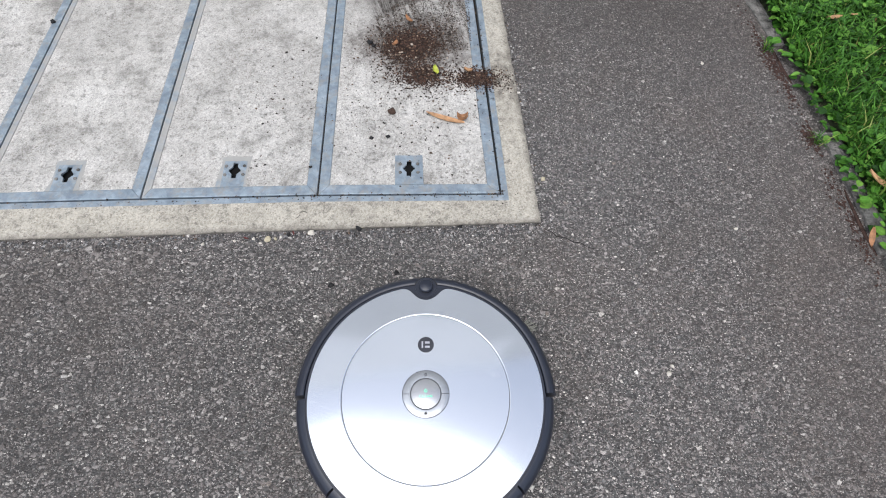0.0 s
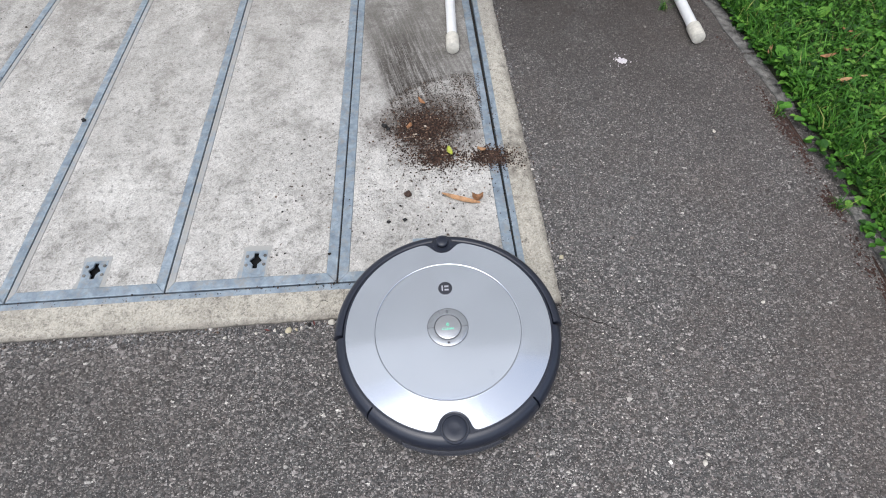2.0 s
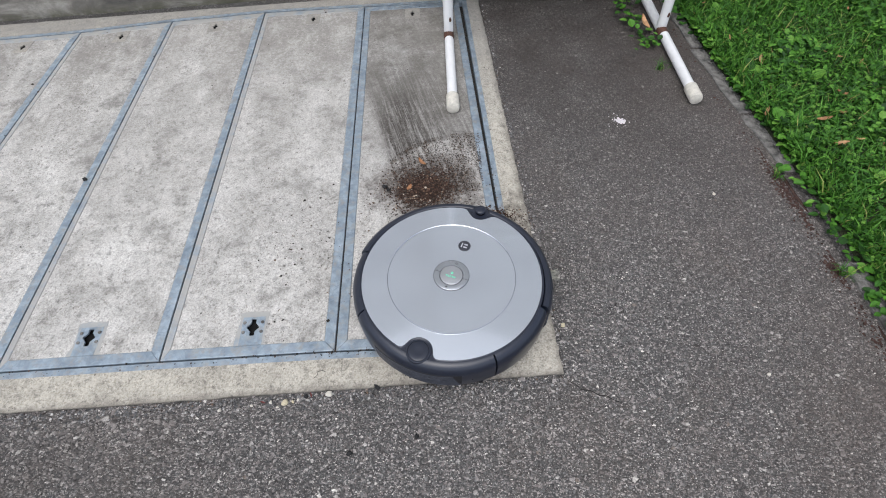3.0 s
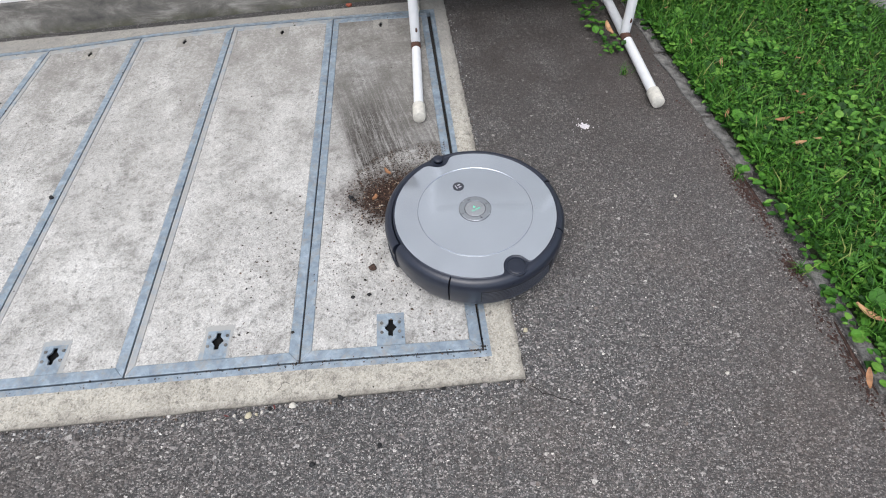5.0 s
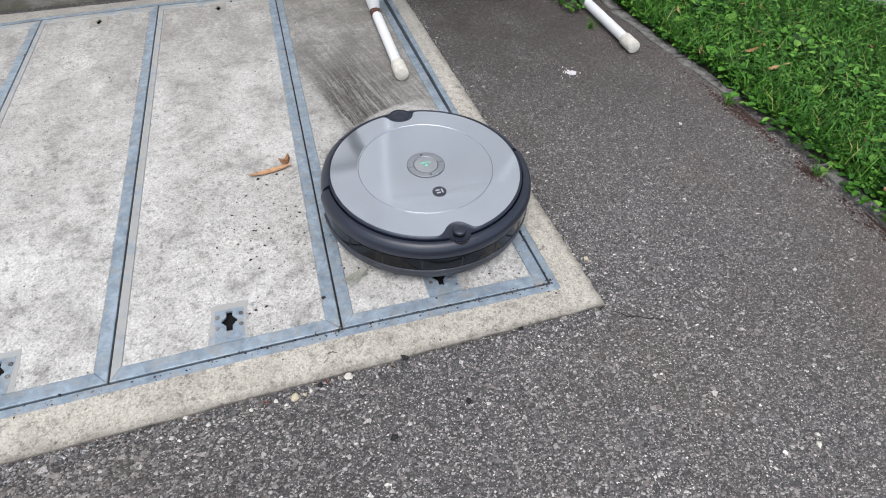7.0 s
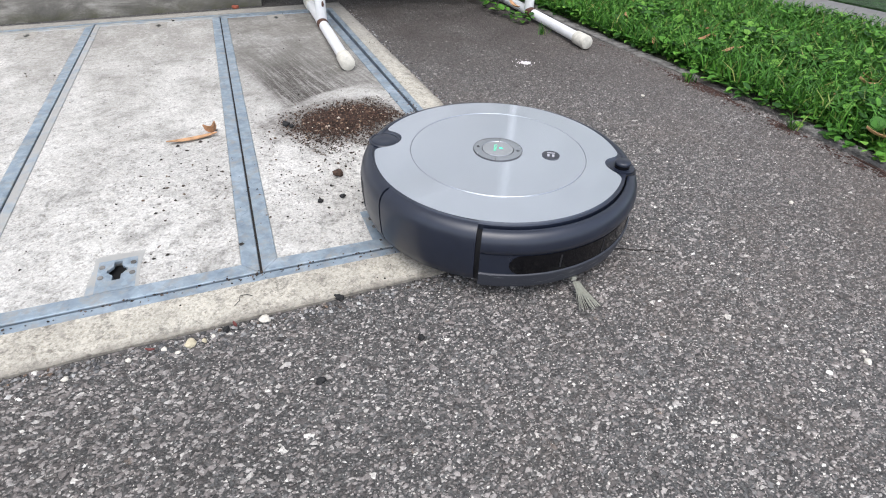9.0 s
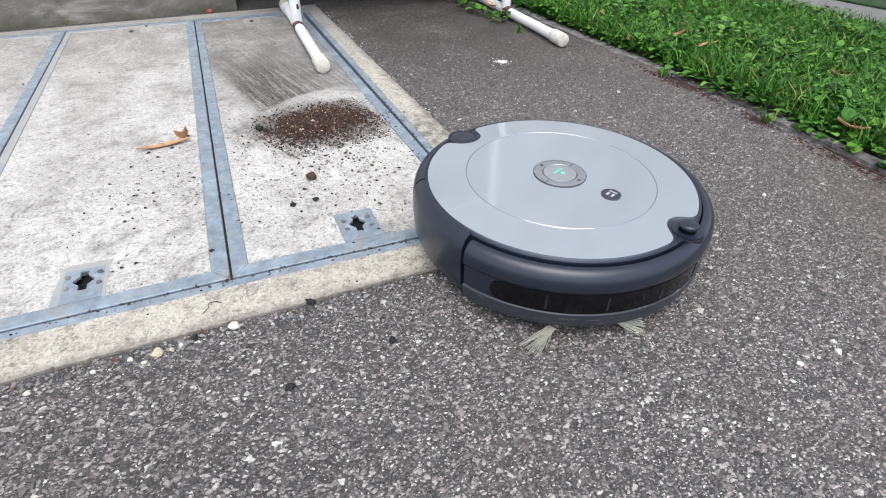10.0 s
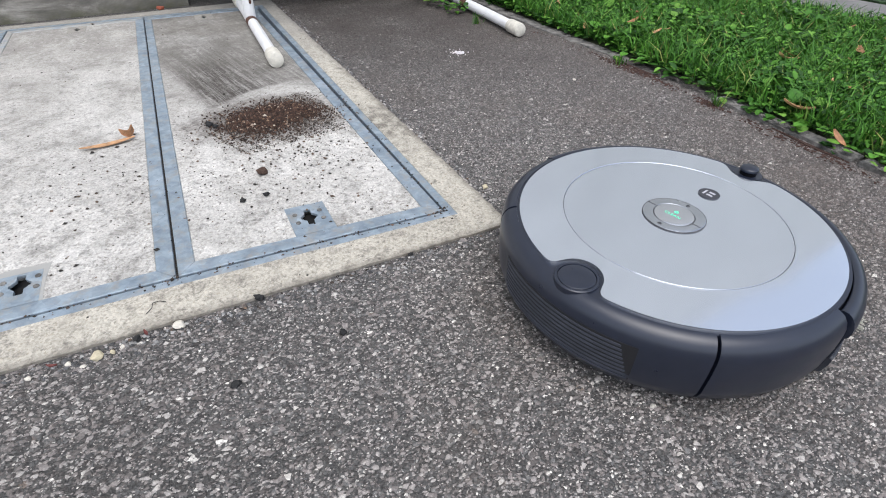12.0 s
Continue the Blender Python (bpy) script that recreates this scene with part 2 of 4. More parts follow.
def make_silver():
    m = Mat("glossy_silver_shell", 0.14, 0.88)
    m.color(m.ramp(m.noise(5, 3), (0.3, (0.7, 0.74, 0.795)), (0.7, (0.74, 0.78, 0.835))))
    scuff = m.ramp(m.noise(26, 6, 0.75), (0.58, 0.0), (0.75, 0.12))
    m.rough(m.math("ADD", scuff, 0.115))
    m.b.inputs["Coat Weight"].default_value = 0.5
    m.b.inputs["Coat Roughness"].default_value = 0.03
    return m.m


def make_plinth():
    m = Mat("weathered_plinth", 0.92)
    c = m.ramp(m.noise(7, 8, 0.7, m.map((1.0, 1.0, 2.2)), 0.5), (0.34, (0.085, 0.082, 0.075)), (0.52, (0.18, 0.168, 0.148)), (0.7, (0.42, 0.4, 0.355)))
    moss = m.math("MULTIPLY", m.ramp(m.axis(2), (0.0, 0.8), (0.028, 0.0)), m.ramp(m.noise(30, 5), (0.35, 0.1), (0.6, 1.0)))
    c = m.mix(moss, c, (0.09, 0.09, 0.045))
    m.color(c)
    return m.bump(m.noise(90, 6, 0.7), 0.7, 0.004).m


ASPHALT = make_asphalt()
AGGREGATE = make_aggregate()
HOLE_DARK = simple("painted_hole_dark", (0.002, 0.002, 0.002), 1.0, bump=0.0)
PANEL, PANEL_SOILED, BORDER, STEEL = make_panel_concrete(False), make_panel_concrete(True), make_border_concrete(), make_steel()
SMEARED = make_steel(True)
PIT = simple("dark_joint_dirt", (0.03, 0.027, 0.024), 0.95, scale=200)
PLINTH = make_plinth()
WALL_WHITE = simple("white_wall_paint", (0.74, 0.73, 0.7), 0.8, vary=0.06, scale=9, bump=0.3, depth=0.002)
REFLECTION_WHITE = simple("reflection_brightening_white", (0.86, 0.86, 0.86), 0.8, vary=0.04, scale=5, bump=0.3, depth=0.002)
FACADE = simple("facade_render", (0.56, 0.56, 0.555), 0.85, vary=0.1, scale=3, bump=0.3, depth=0.003)
EDGING = simple("grey_edging_stone", (0.17, 0.163, 0.15), 0.92, vary=0.62, scale=48, bump=1.0, depth=0.005)
SOIL = simple("dark_lawn_soil", (0.04, 0.05, 0.02), 0.95, vary=0.5, scale=90, bump=0.9, depth=0.006)
RED_SOIL = simple("red_brown_litter", (0.075, 0.04, 0.03), 0.95, vary=0.5, scale=160, bump=1.0, depth=0.004)
PATH_GREY = simple("pale_path_concrete", (0.17, 0.165, 0.16), 0.9, vary=0.2, scale=25, bump=0.5, depth=0.002)
LEAVES = islands("lawn_leaf", 0.62, (0.0, (0.012, 0.045, 0.006)), (0.35, (0.036, 0.125, 0.012)), (0.75, (0.08, 0.225, 0.022)), (1.0, (0.15, 0.31, 0.045)))
BLADES = islands("grass_blade", 0.6, (0.0, (0.02, 0.075, 0.008)), (0.6, (0.06, 0.19, 0.02)), (0.93, (0.125, 0.3, 0.04)), (1.0, (0.33, 0.29, 0.1)))
for leafy in (LEAVES, BLADES):
    leafy.node_tree.nodes["Principled BSDF"].inputs["Specular IOR Level"].default_value = 0.3
CRUMBS = islands("soil_crumb", 0.95, (0.0, (0.022, 0.013, 0.009)), (0.55, (0.055, 0.03, 0.02)), (0.9, (0.1, 0.054, 0.036)), (0.975, (0.26, 0.17, 0.11)), (1.0, (0.62, 0.55, 0.45)), fine=300)
GRIT = islands("asphalt_grit", 0.85, (0.0, (0.05, 0.05, 0.05)), (0.4, (0.12, 0.12, 0.12)), (0.75, (0.24, 0.235, 0.225)), (0.93, (0.4, 0.39, 0.37)), (1.0, (0.62, 0.6, 0.56)), fine=300)
SPECKS = islands("dark_speck", 0.9, (0.0, (0.02, 0.018, 0.015)), (0.7, (0.06, 0.045, 0.035)), (1.0, (0.2, 0.14, 0.1)), fine=300)
DRY = simple("dry_leaf", (0.32, 0.16, 0.075), 0.7, vary=0.4, scale=120, bump=0.4, depth=0.001)
PEEL = simple("tan_leaf", (0.46, 0.26, 0.13), 0.65, vary=0.35, scale=90, bump=0.4, depth=0.001)
LEMON = simple("yellow_green_leaf", (0.42, 0.46, 0.06), 0.55, vary=0.25, scale=90)
WHITE_STONE = simple("white_pebble", (0.62, 0.58, 0.5), 0.8, vary=0.15, scale=200, bump=0.4)
YELLOW_STONE = simple("yellowish_pebble", (0.52, 0.46, 0.32), 0.8, vary=0.2, scale=200, bump=0.4)
RED_BIT = simple("dark_red_fragment", (0.13, 0.035, 0.03), 0.7, vary=0.3, scale=200)
TAR = simple("black_tar_lump", (0.012, 0.012, 0.012), 0.75, scale=200, bump=0.6)
CHALK = simple("white_paint_splat", (0.72, 0.68, 0.68), 0.9, vary=0.15, scale=300, bump=0.5)
WHITE_TUBE = simple("white_tube_paint", (0.78, 0.78, 0.77), 0.35, vary=0.05, scale=40, bump=0.1)
CAP = simple("yellowed_plastic_cap", (0.62, 0.59, 0.51), 0.6, vary=0.16, scale=110, bump=0.3)
RUST = simple("rust", (0.09, 0.04, 0.025), 0.85, vary=0.5, scale=150, bump=0.8, depth=0.001)
SILVER = make_silver()
VENT_GREY = simple("grey_vent_plastic", (0.045, 0.05, 0.065), 0.42, bump=0.0)
CHARCOAL = simple("charcoal_plastic", (0.013, 0.017, 0.03), 0.31, vary=0.1, scale=80, bump=0.12, depth=0.0003)
def make_scuffed():
    m = Mat("scuffed_charcoal_plastic", 0.5)
    scratch = m.ramp(m.noise(1.0, 6, 0.75, m.map((45, 45, 420))), (0.56, 0.0), (0.68, 0.8))
    m.color(m.mix(scratch, (0.03, 0.033, 0.043), (0.2, 0.2, 0.2)))
    return m.m


SCUFFED = make_scuffed()
CHARCOAL.node_tree.nodes["Principled BSDF"].inputs["Specular IOR Level"].default_value = 0.65
GLOSS = simple("black_gloss_window", (0.004, 0.004, 0.005), 0.1, vary=0.2, bump=0.0)
GLOSS.node_tree.nodes["Principled BSDF"].inputs["Specular IOR Level"].default_value = 0.25
BLACK = simple("black_underside_plastic", (0.012, 0.012, 0.014), 0.6, bump=0.1)
DARK_BADGE = simple("dark_badge", (0.035, 0.036, 0.045), 0.3, bump=0.0)
PALE = simple("pale_print", (0.42, 0.42, 0.45), 0.4, bump=0.0)
BUTTON_RING = simple("grey_button_ring", (0.46, 0.48, 0.5), 0.25, 0.85, vary=0.05, bump=0.0)
BUTTON = simple("silver_button", (0.52, 0.53, 0.54), 0.22, 0.75, vary=0.05, bump=0.0)
SEAM = simple("dark_seam", (0.05, 0.05, 0.055), 0.5, bump=0.0)
BRUSH = simple("pale_bristle", (0.36, 0.36, 0.3), 0.7, vary=0.2, scale=200, bump=0.3)
glow = Mat("green_led", 0.4)
glow.b.inputs["Base Color"].default_value = (0.05, 0.4, 0.25, 1)
glow.b.inputs["Emission Color"].default_value = (0.1, 0.9, 0.5, 1)
glow.b.inputs["Emission Strength"].default_value = 0.55
LED = glow.m


# ---- mesh helpers ----
def link(name, bm, material, parent=None, label="", smooth=False):
    bmesh.ops.recalc_face_normals(bm, faces=bm.faces)
    me = bpy.data.meshes.new(name)
    bm.to_mesh(me)
    bm.free()
    me.materials.append(material)
    if smooth:
        me.set_sharp_from_angle(angle=radians(38))
    ob = new(name, me)
    ob.parent = parent
    return tagged(ob, label)


def part(name, bm, material, parent, label="", smooth=False):
    return link(name, bm, material, parent, label, smooth)


def base(name, x=0.0, y=0.0, z=0.0, turn=0.0):
    ob = new(name)
    ob.empty_display_size = 0.05
    ob.matrix_basis = pose(x, y, z, 0, 0, turn)
    return ob


def raw(name, verts, faces, material, parent=None, smooth=False):
    me = bpy.data.meshes.new(name)
    me.from_pydata([tuple(v) for v in verts], [], faces)
    me.materials.append(material)
    if smooth:
        me.polygons.foreach_set("use_smooth", [True] * len(me.polygons))
    me.update()
    ob = new(name, me)
    ob.parent = parent
    return ob


def prism(bm, outline, z0, z1, bevel=0.0):
    """A plate with the given outline in the plan, from z0 up to z1."""
    low = [bm.verts.new((x, y, z0)) for x, y in outline]
    high = [bm.verts.new((x, y, z1)) for x, y in outline]
    bm.faces.new(high)
    bm.faces.new(low[::-1])
    rim = []
    for k in range(len(low)):
        n = (k + 1) % len(low)
        bm.faces.new((low[k], low[n], high[n], high[k]))
        rim.append(bm.edges.get((high[k], high[n])))
    if bevel:
        bmesh.ops.bevel(bm, geom=rim, offset=bevel, segments=2, affect="EDGES", profile=0.5)
    return bm


def plate(outline, z0, z1, bevel=0.0):
    return prism(bmesh.new(), outline, z0, z1, bevel)


def disc(cx, cy, r, z0, z1, n=48, bevel=0.0):
    return plate([(cx + r * math.cos(a), cy + r * math.sin(a)) for a in np.linspace(0, 2 * math.pi, n, endpoint=False)], z0, z1, bevel)


def lathe(profile, a0, a1, steps):
    """Revolves a closed (r, z) profile from angle a0 to a1 in degrees, 0 at +y and growing towards -x."""
    bm = bmesh.new()
    whole = abs(a1 - a0) >= 360
    angles = np.radians(np.linspace(a0, a1, steps + 1))[: steps if whole else None]
    rings = [[bm.verts.new((-r * math.sin(a), r * math.cos(a), z)) for r, z in profile] for a in angles]
    n = len(profile)
    for k in range(len(rings) if whole else len(rings) - 1):
        p, q = rings[k], rings[(k + 1) % len(rings)]
        for i in range(n):
            j = (i + 1) % n
            bm.faces.new((p[i], p[j], q[j], q[i]))
    if not whole:
        bm.faces.new(rings[0])
        bm.faces.new(rings[-1][::-1])
    return bm


def tube(points, r, n=14, close=True):
    bm = bmesh.new()
    rings = []
    pts = [Vector(p) for p in points]
    for k, p in enumerate(pts):
        d = (pts[min(k + 1, len(pts) - 1)] - pts[max(k - 1, 0)]).normalized()
        side = d.cross(Vector((0.31, 0.2, 0.93))).normalized()
        up = d.cross(side)
        rr = r[k] if isinstance(r, (list, tuple)) else r
        rings.append([bm.verts.new(p + rr * (math.cos(a) * side + math.sin(a) * up)) for a in np.linspace(0, 2 * math.pi, n, endpoint=False)])
    for p, q in zip(rings, rings[1:]):
        for i in range(n):
            bm.faces.new((p[i], p[(i + 1) % n], q[(i + 1) % n], q[i]))
    if close:
        bm.faces.new(rings[0])
        bm.faces.new(rings[-1][::-1])
    return bm


def lump(sx, sy, sz, seed, rough=0.25, sub=2):
    """An uneven stone that rests on z = 0."""
    bm = bmesh.new()
    bmesh.ops.create_icosphere(bm, subdivisions=sub, radius=1.0)
    for v in bm.verts:
        k = 1 + rough * noise.noise(v.co * 1.3 + Vector((seed * 3.1, seed, 0)))
        v.co = Vector((v.co.x * sx * k, v.co.y * sy * k, max(-0.6, v.co.z * k) * sz + 0.6 * sz))
    return bm


OCT = np.array([(1, 0, 0), (-1, 0, 0), (0, 1, 0), (0, -1, 0), (0, 0, 1), (0, 0, -1)], float)
OCT_F = [(0, 2, 4), (2, 1, 4), (1, 3, 4), (3, 0, 4), (2, 0, 5), (1, 2, 5), (3, 1, 5), (0, 3, 5)]


def crumbs(name, places, sizes, material, rng, flat=0.6, parent=None):
    """Many small uneven grains in one mesh. places: x, y and the height of the surface."""
    verts, faces = [], []
    for (x, y, z), s in zip(places, sizes):
        o = OCT * rng.uniform(0.55, 1.25, (6, 1)) * s * np.array([1, rng.uniform(0.6, 1.0), flat])
        a = rng.uniform(0, 6.28)
        c, d = math.cos(a), math.sin(a)
        n = len(verts)
        for px, py, pz in o:
            verts.append((x + c * px - d * py, y + d * px + c * py, z + pz + s * flat * 0.45))
        faces += [tuple(n + i for i in f) for f in OCT_F]
    return raw(name, verts, faces, material, parent)


def mixed(a, b, k):
    return tuple(p + (q - p) * k for p, q in zip(a, b))


# ---- the ground ----
SLAB = [(0.0, 0.0), (-0.068, 1.185), (-2.35, 1.02), (-2.35, -0.085)]  # outline of the concrete border
TOP = 0.003


def make_ground():
    big = [(45, -45), (45, 45), (-45, 45), (-45, -45)]
    bm = bmesh.new()
    out = [bm.verts.new((x, y, 0)) for x, y in big]
    mid = [bm.verts.new((x, y, 0)) for x, y in ((2.2, -2.2), (2.2, 3.2), (-3.6, 3.2), (-3.6, -2.2))]
    hole = [bm.verts.new((x, y, 0)) for x, y in SLAB]
    for ring, inner in ((out, mid), (mid, hole)):
        for k in range(4):
            n = (k + 1) % 4
            bm.faces.new((ring[k], ring[n], inner[n], inner[k]))
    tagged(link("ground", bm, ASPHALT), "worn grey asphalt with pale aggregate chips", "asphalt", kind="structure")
    tagged(link("pit", plate([(x * 0.99 - 0.005, 0.01 + y * 0.98) for x, y in SLAB], -0.16, -0.12), PIT), "dark dirt below the cover panels", "ground", kind="structure")


make_ground()


# ---- the shaft cover ----
# joints along the near edge and the far edge, from the corner towards -x
NEAR = [(-0.064, 0.056), (-0.375, 0.0535), (-0.669, 0.046), (-0.940, 0.037), (-1.215, 0.026), (-1.5, 0.013), (-1.785, 0.0), (-2.07, -0.013)]
FAR = [(-0.112, 1.118), (-0.386, 1.11), (-0.667, 1.1), (-0.922, 1.072), (-1.165, 1.035), (-1.43, 1.01), (-1.7, 0.985), (-1.97, 0.96)]


def keyhole(cx, cy, s=1.0):
    """Outline of a cross-shaped lock hole."""
    pts = []
    for a in np.radians(np.arange(3, 360, 6)):
        c, d = abs(math.cos(a)) + 1e-6, abs(math.sin(a)) + 1e-6
        r = max(0.0086, min(0.0042 / c, 0.0162 / d), min(0.0026 / d, 0.0102 / c))
        pts.append((cx + s * r * math.cos(a), cy + s * r * math.sin(a)))
    return pts


def holed(outline, hole, z0, z1):
    bm = bmesh.new()
    tops = []
    for loop in (outline, hole):
        vs = [bm.verts.new((x, y, z1)) for x, y in loop]
        tops += [bm.edges.new((vs[k], vs[(k + 1) % len(vs)])) for k in range(len(vs))]
        ws = [bm.verts.new((x, y, z0)) for x, y in loop]
        for k in range(len(vs)):
            n = (k + 1) % len(vs)
            bm.faces.new((vs[k], vs[n], ws[n], ws[k]))
    bmesh.ops.triangle_fill(bm, use_beauty=True, use_dissolve=False, edges=tops)
    return bm


def make_border():
    def loop(d):
        far = [(x, y + d) for x, y in FAR]
        near = [(x, y - d) for x, y in NEAR]
        far[0], near[0] = (FAR[0][0] + d, FAR[0][1] + d), (NEAR[0][0] + d, NEAR[0][1] - d)
        return near[:1] + far + near[:0:-1]

    lip, gap = loop(0.0135), loop(0.002)
    wavy = []
    rng = np.random.default_rng(11)
    for k in range(4):
        for t in np.linspace(0, 1, 130, endpoint=False):
            x, y = mixed(SLAB[k], SLAB[(k + 1) % 4], t)
            wobble = rng.uniform(-0.0011, 0.0011)
            wavy.append((x + wobble, y + wobble))
    tagged(link("concrete_border", holed(wavy, lip, -0.06, TOP), BORDER), "sand-coloured concrete border round the cover panels", "border", kind="structure")
    tagged(link("steel_lip", holed(lip, gap, -0.05, TOP - 0.0006), STEEL), "bluish galvanized steel angle set into concrete", "trim", kind="structure")


make_border()


def make_panel(k):
    nr, nl, fr, fl = NEAR[k], NEAR[k + 1], FAR[k], FAR[k + 1]
    if k == 0:  # an open slot widens along the outer edge
        fr = (fr[0] - 0.007, fr[1])
    width, length = nr[0] - nl[0], fr[1] - nr[1]

    def at(u, v):  # metres from the right edge and from the near edge
        a, b = u / width, v / length
        p, q = mixed(nr, nl, a), mixed(fr, fl, a)
        return mixed(p, q, b)

    g, w, L, W = 0.0013, 0.0195, length, width
    wr, wl = (0.0195, 0.018) if k == 0 else (0.0185, 0.0125) if k == 1 else (0.0175, 0.011)
    panel = base("cover_panel", *at(W / 2, L / 2))
    shift = Matrix.Translation((-panel.location.x, -panel.location.y, 0))
    ox, oy = panel.location.x, panel.location.y
    steel = [("front", [(g, g), (W - g, g), (W - g - wl, g + w), (g + wr, g + w)]),
             ("back", [(g + wr, L - g - w), (W - g - wl, L - g - w), (W - g, L - g), (g, L - g)]),
             ("right", [(g, g), (g + wr, g + w), (g + wr, L - g - w), (g, L - g)]),
             ("left", [(W - g - wl, g + w), (W - g, g), (W - g, L - g), (W - g - wl, L - g - w)])]
    made = []
    for name, quad in steel:
        made.append(part("steel_edge", plate([at(*p) for p in quad], -0.03, TOP, 0.0012), SMEARED if k and name in ("left", "back") else STEEL, panel, "cement-smeared steel edge" if k and name in ("left", "back") else "bluish galvanized steel edge"))
    e, pw, pl = g + w, 0.0245 if k == 0 else 0.0195, 0.062 if k == 0 else 0.054
    mid = W * 0.5
    er, el = g + wr, W - g - wl
    notch = [(er, e), (mid - pw, e), (mid - pw, e + pl), (mid + pw, e + pl), (mid + pw, e), (el, e),
             (el, L - e), (mid + pw, L - e), (mid + pw, L - e - 0.05), (mid - pw, L - e - 0.05), (mid - pw, L - e), (er, L - e)]
    made.append(part("joint_dirt", plate([at(-0.004, 0), at(0.006, 0), at(0.006, L), at(-0.004 if k else -0.012, L)], -0.034, -0.0015 if k else -0.012), PIT, panel, "dark dirt in the joint"))
    made.append(part("joint_dirt", plate([at(0, -0.004), at(W, -0.004), at(W, 0.004), at(0, 0.004)], -0.034, -0.007), PIT, panel, "dark dirt in the joint"))
    made.append(part("concrete_slab", plate([at(*p) for p in notch], -0.03, TOP - 0.0008, 0.001), PANEL_SOILED if k == 0 else PANEL, panel))
    for v0, v1, hv in ((e, e + pl, e + 0.034), (L - e - 0.05, L - e, L - e - 0.026)):
        quad = [at(mid - pw, v0), at(mid + pw, v0), at(mid + pw, v1), at(mid - pw, v1)]
        near = v0 == e
        lock = part("lock_plate", holed(quad, keyhole(*at(mid, hv), 1.0 if near else 0.72), -0.0005, TOP - 0.0003), STEEL if near else BORDER, panel, "steel plate with a keyhole opening" if near else "mortared plate with a keyhole opening")
        made.append(lock)
        if near and k:
            prng = random.Random(k)
            rim = [(-1, 0.0), (1, 0.0), (1.0, 0.3), (1, 0.7), (0.95, 1.0), (0.3, 1.04), (-0.4, 1.0), (-0.97, 1.02), (-1, 0.6), (-1.0, 0.3)]
            edge = [at(mid + (pw + prng.uniform(0.003, 0.009)) * a, e + (pl + 0.009) * b) for a, b in rim]
            made.append(part("mortar_patch", holed(edge, keyhole(*at(mid, hv), 1.2), -0.0004, TOP - 0.0005), SMEARED, panel, "rough grey mortar round the lock plate"))
        cx, cy = at(mid, hv)
        # A near-black plate paints the shade inside the keyhole.
        part("lock_recess", plate([(cx - 0.018, cy - 0.02), (cx + 0.018, cy - 0.02), (cx + 0.018, cy + 0.02), (cx - 0.018, cy + 0.02)], -0.012, -0.006), HOLE_DARK, lock, "black plate painting the dark inside the keyhole")
        for a in (-1, 1) if near else ():
            for b in (-1, 1):
                x, y = at(mid + a * 0.0155, hv + b * 0.009)
                made.append(part("rivet", disc(x, y, 0.003, TOP - 0.002, TOP + 0.001, 12, 0.0006), EDGING, lock))
    for ob in made:  # the parts keep their places while the panel's own origin is its middle
        if ob.parent is panel:
            ob.matrix_parent_inverse = shift
    tagged(panel, "concrete cover panel in a galvanized steel frame, lightly soiled" if k else "concrete cover panel with soil and scrub marks, steel-framed", "cover panel", "cover panels of the shaft")


for k in range(len(NEAR) - 1):
    make_panel(k)


# ---- the building ----
def make_building():
    turn = radians(4.6)
    d = (-math.cos(turn), -math.sin(turn))
    n = (math.sin(turn) * -1, math.cos(turn))
    p0 = (-0.275, 1.203)

    def box(s0, s1, t0, t1):
        return [(p0[0] + d[0] * s + n[0] * t, p0[1] + d[1] * s + n[1] * t) for s, t in ((s0, t0), (s1, t0), (s1, t1), (s0, t1))]

    tagged(link("plinth", plate(box(0, 9, 0, 0.3), -0.02, 0.092, 0.004), PLINTH), "weathered grey concrete plinth with moss at its foot", "plinth", kind="structure")
    tagged(link("wall_north", plate(box(0.03, 9, 0.012, 0.3), 0.092, 0.8), WALL_WHITE), "white painted wall above a grey plinth", "wall", kind="structure")
    tagged(link("wall_passage", plate(box(0.03, 0.28, 0.3, 3.0), -0.02, 0.8), WALL_WHITE), "white painted side wall of a covered passage", "wall", kind="structure")
    upper = [(1.0, 1.24), (1.0, 8.0), (-9.2, 8.0), (-9.2, 0.52)]
    # Unseen facade placed by its reflection; low edge added to keep the ground dark.
    tagged(link("wall_upper", plate([upper[0], upper[3], (-9.2, 0.82), (1.0, 1.54)], 0.8, 3.0), FACADE), "pale rendered facade over the path, unseen, placed by its reflection", "wall", kind="structure")
    # Unseen storey, whiter than the one below to brighten the shell's reflection.
    tagged(link("wall_top", plate([upper[0], upper[3], (-9.2, 0.82), (1.0, 1.54)], 3.0, 5.2), REFLECTION_WHITE), "unseen upper storey, made white to brighten its reflection", "wall", kind="structure")
    # Low front and soffit, out of view, added only to shade the far ground.
    tagged(link("wall_bay", plate([(-0.262, 1.03), (0.996, 1.03), (0.996, 1.236), (-0.262, 1.15)], 0.2, 3.0), FACADE), "unseen low wall added to shade the far ground", "wall", kind="structure")
    tagged(link("ceiling_bay", plate([(-0.262, 1.24), (0.996, 1.24), (0.996, 2.9), (-0.262, 2.9)], 0.2, 0.3), FACADE), "unseen low soffit added to shade the far ground", "ceiling", kind="structure")
    # Soffit out of view, added to shade the ground behind the facade.
    tagged(link("ceiling", plate([(1.0, 1.55), (1.0, 8.0), (-9.2, 8.0), (-9.2, 1.55)], 0.8, 0.95), FACADE), "unseen rendered soffit added to shade the ground behind", "ceiling", kind="structure")
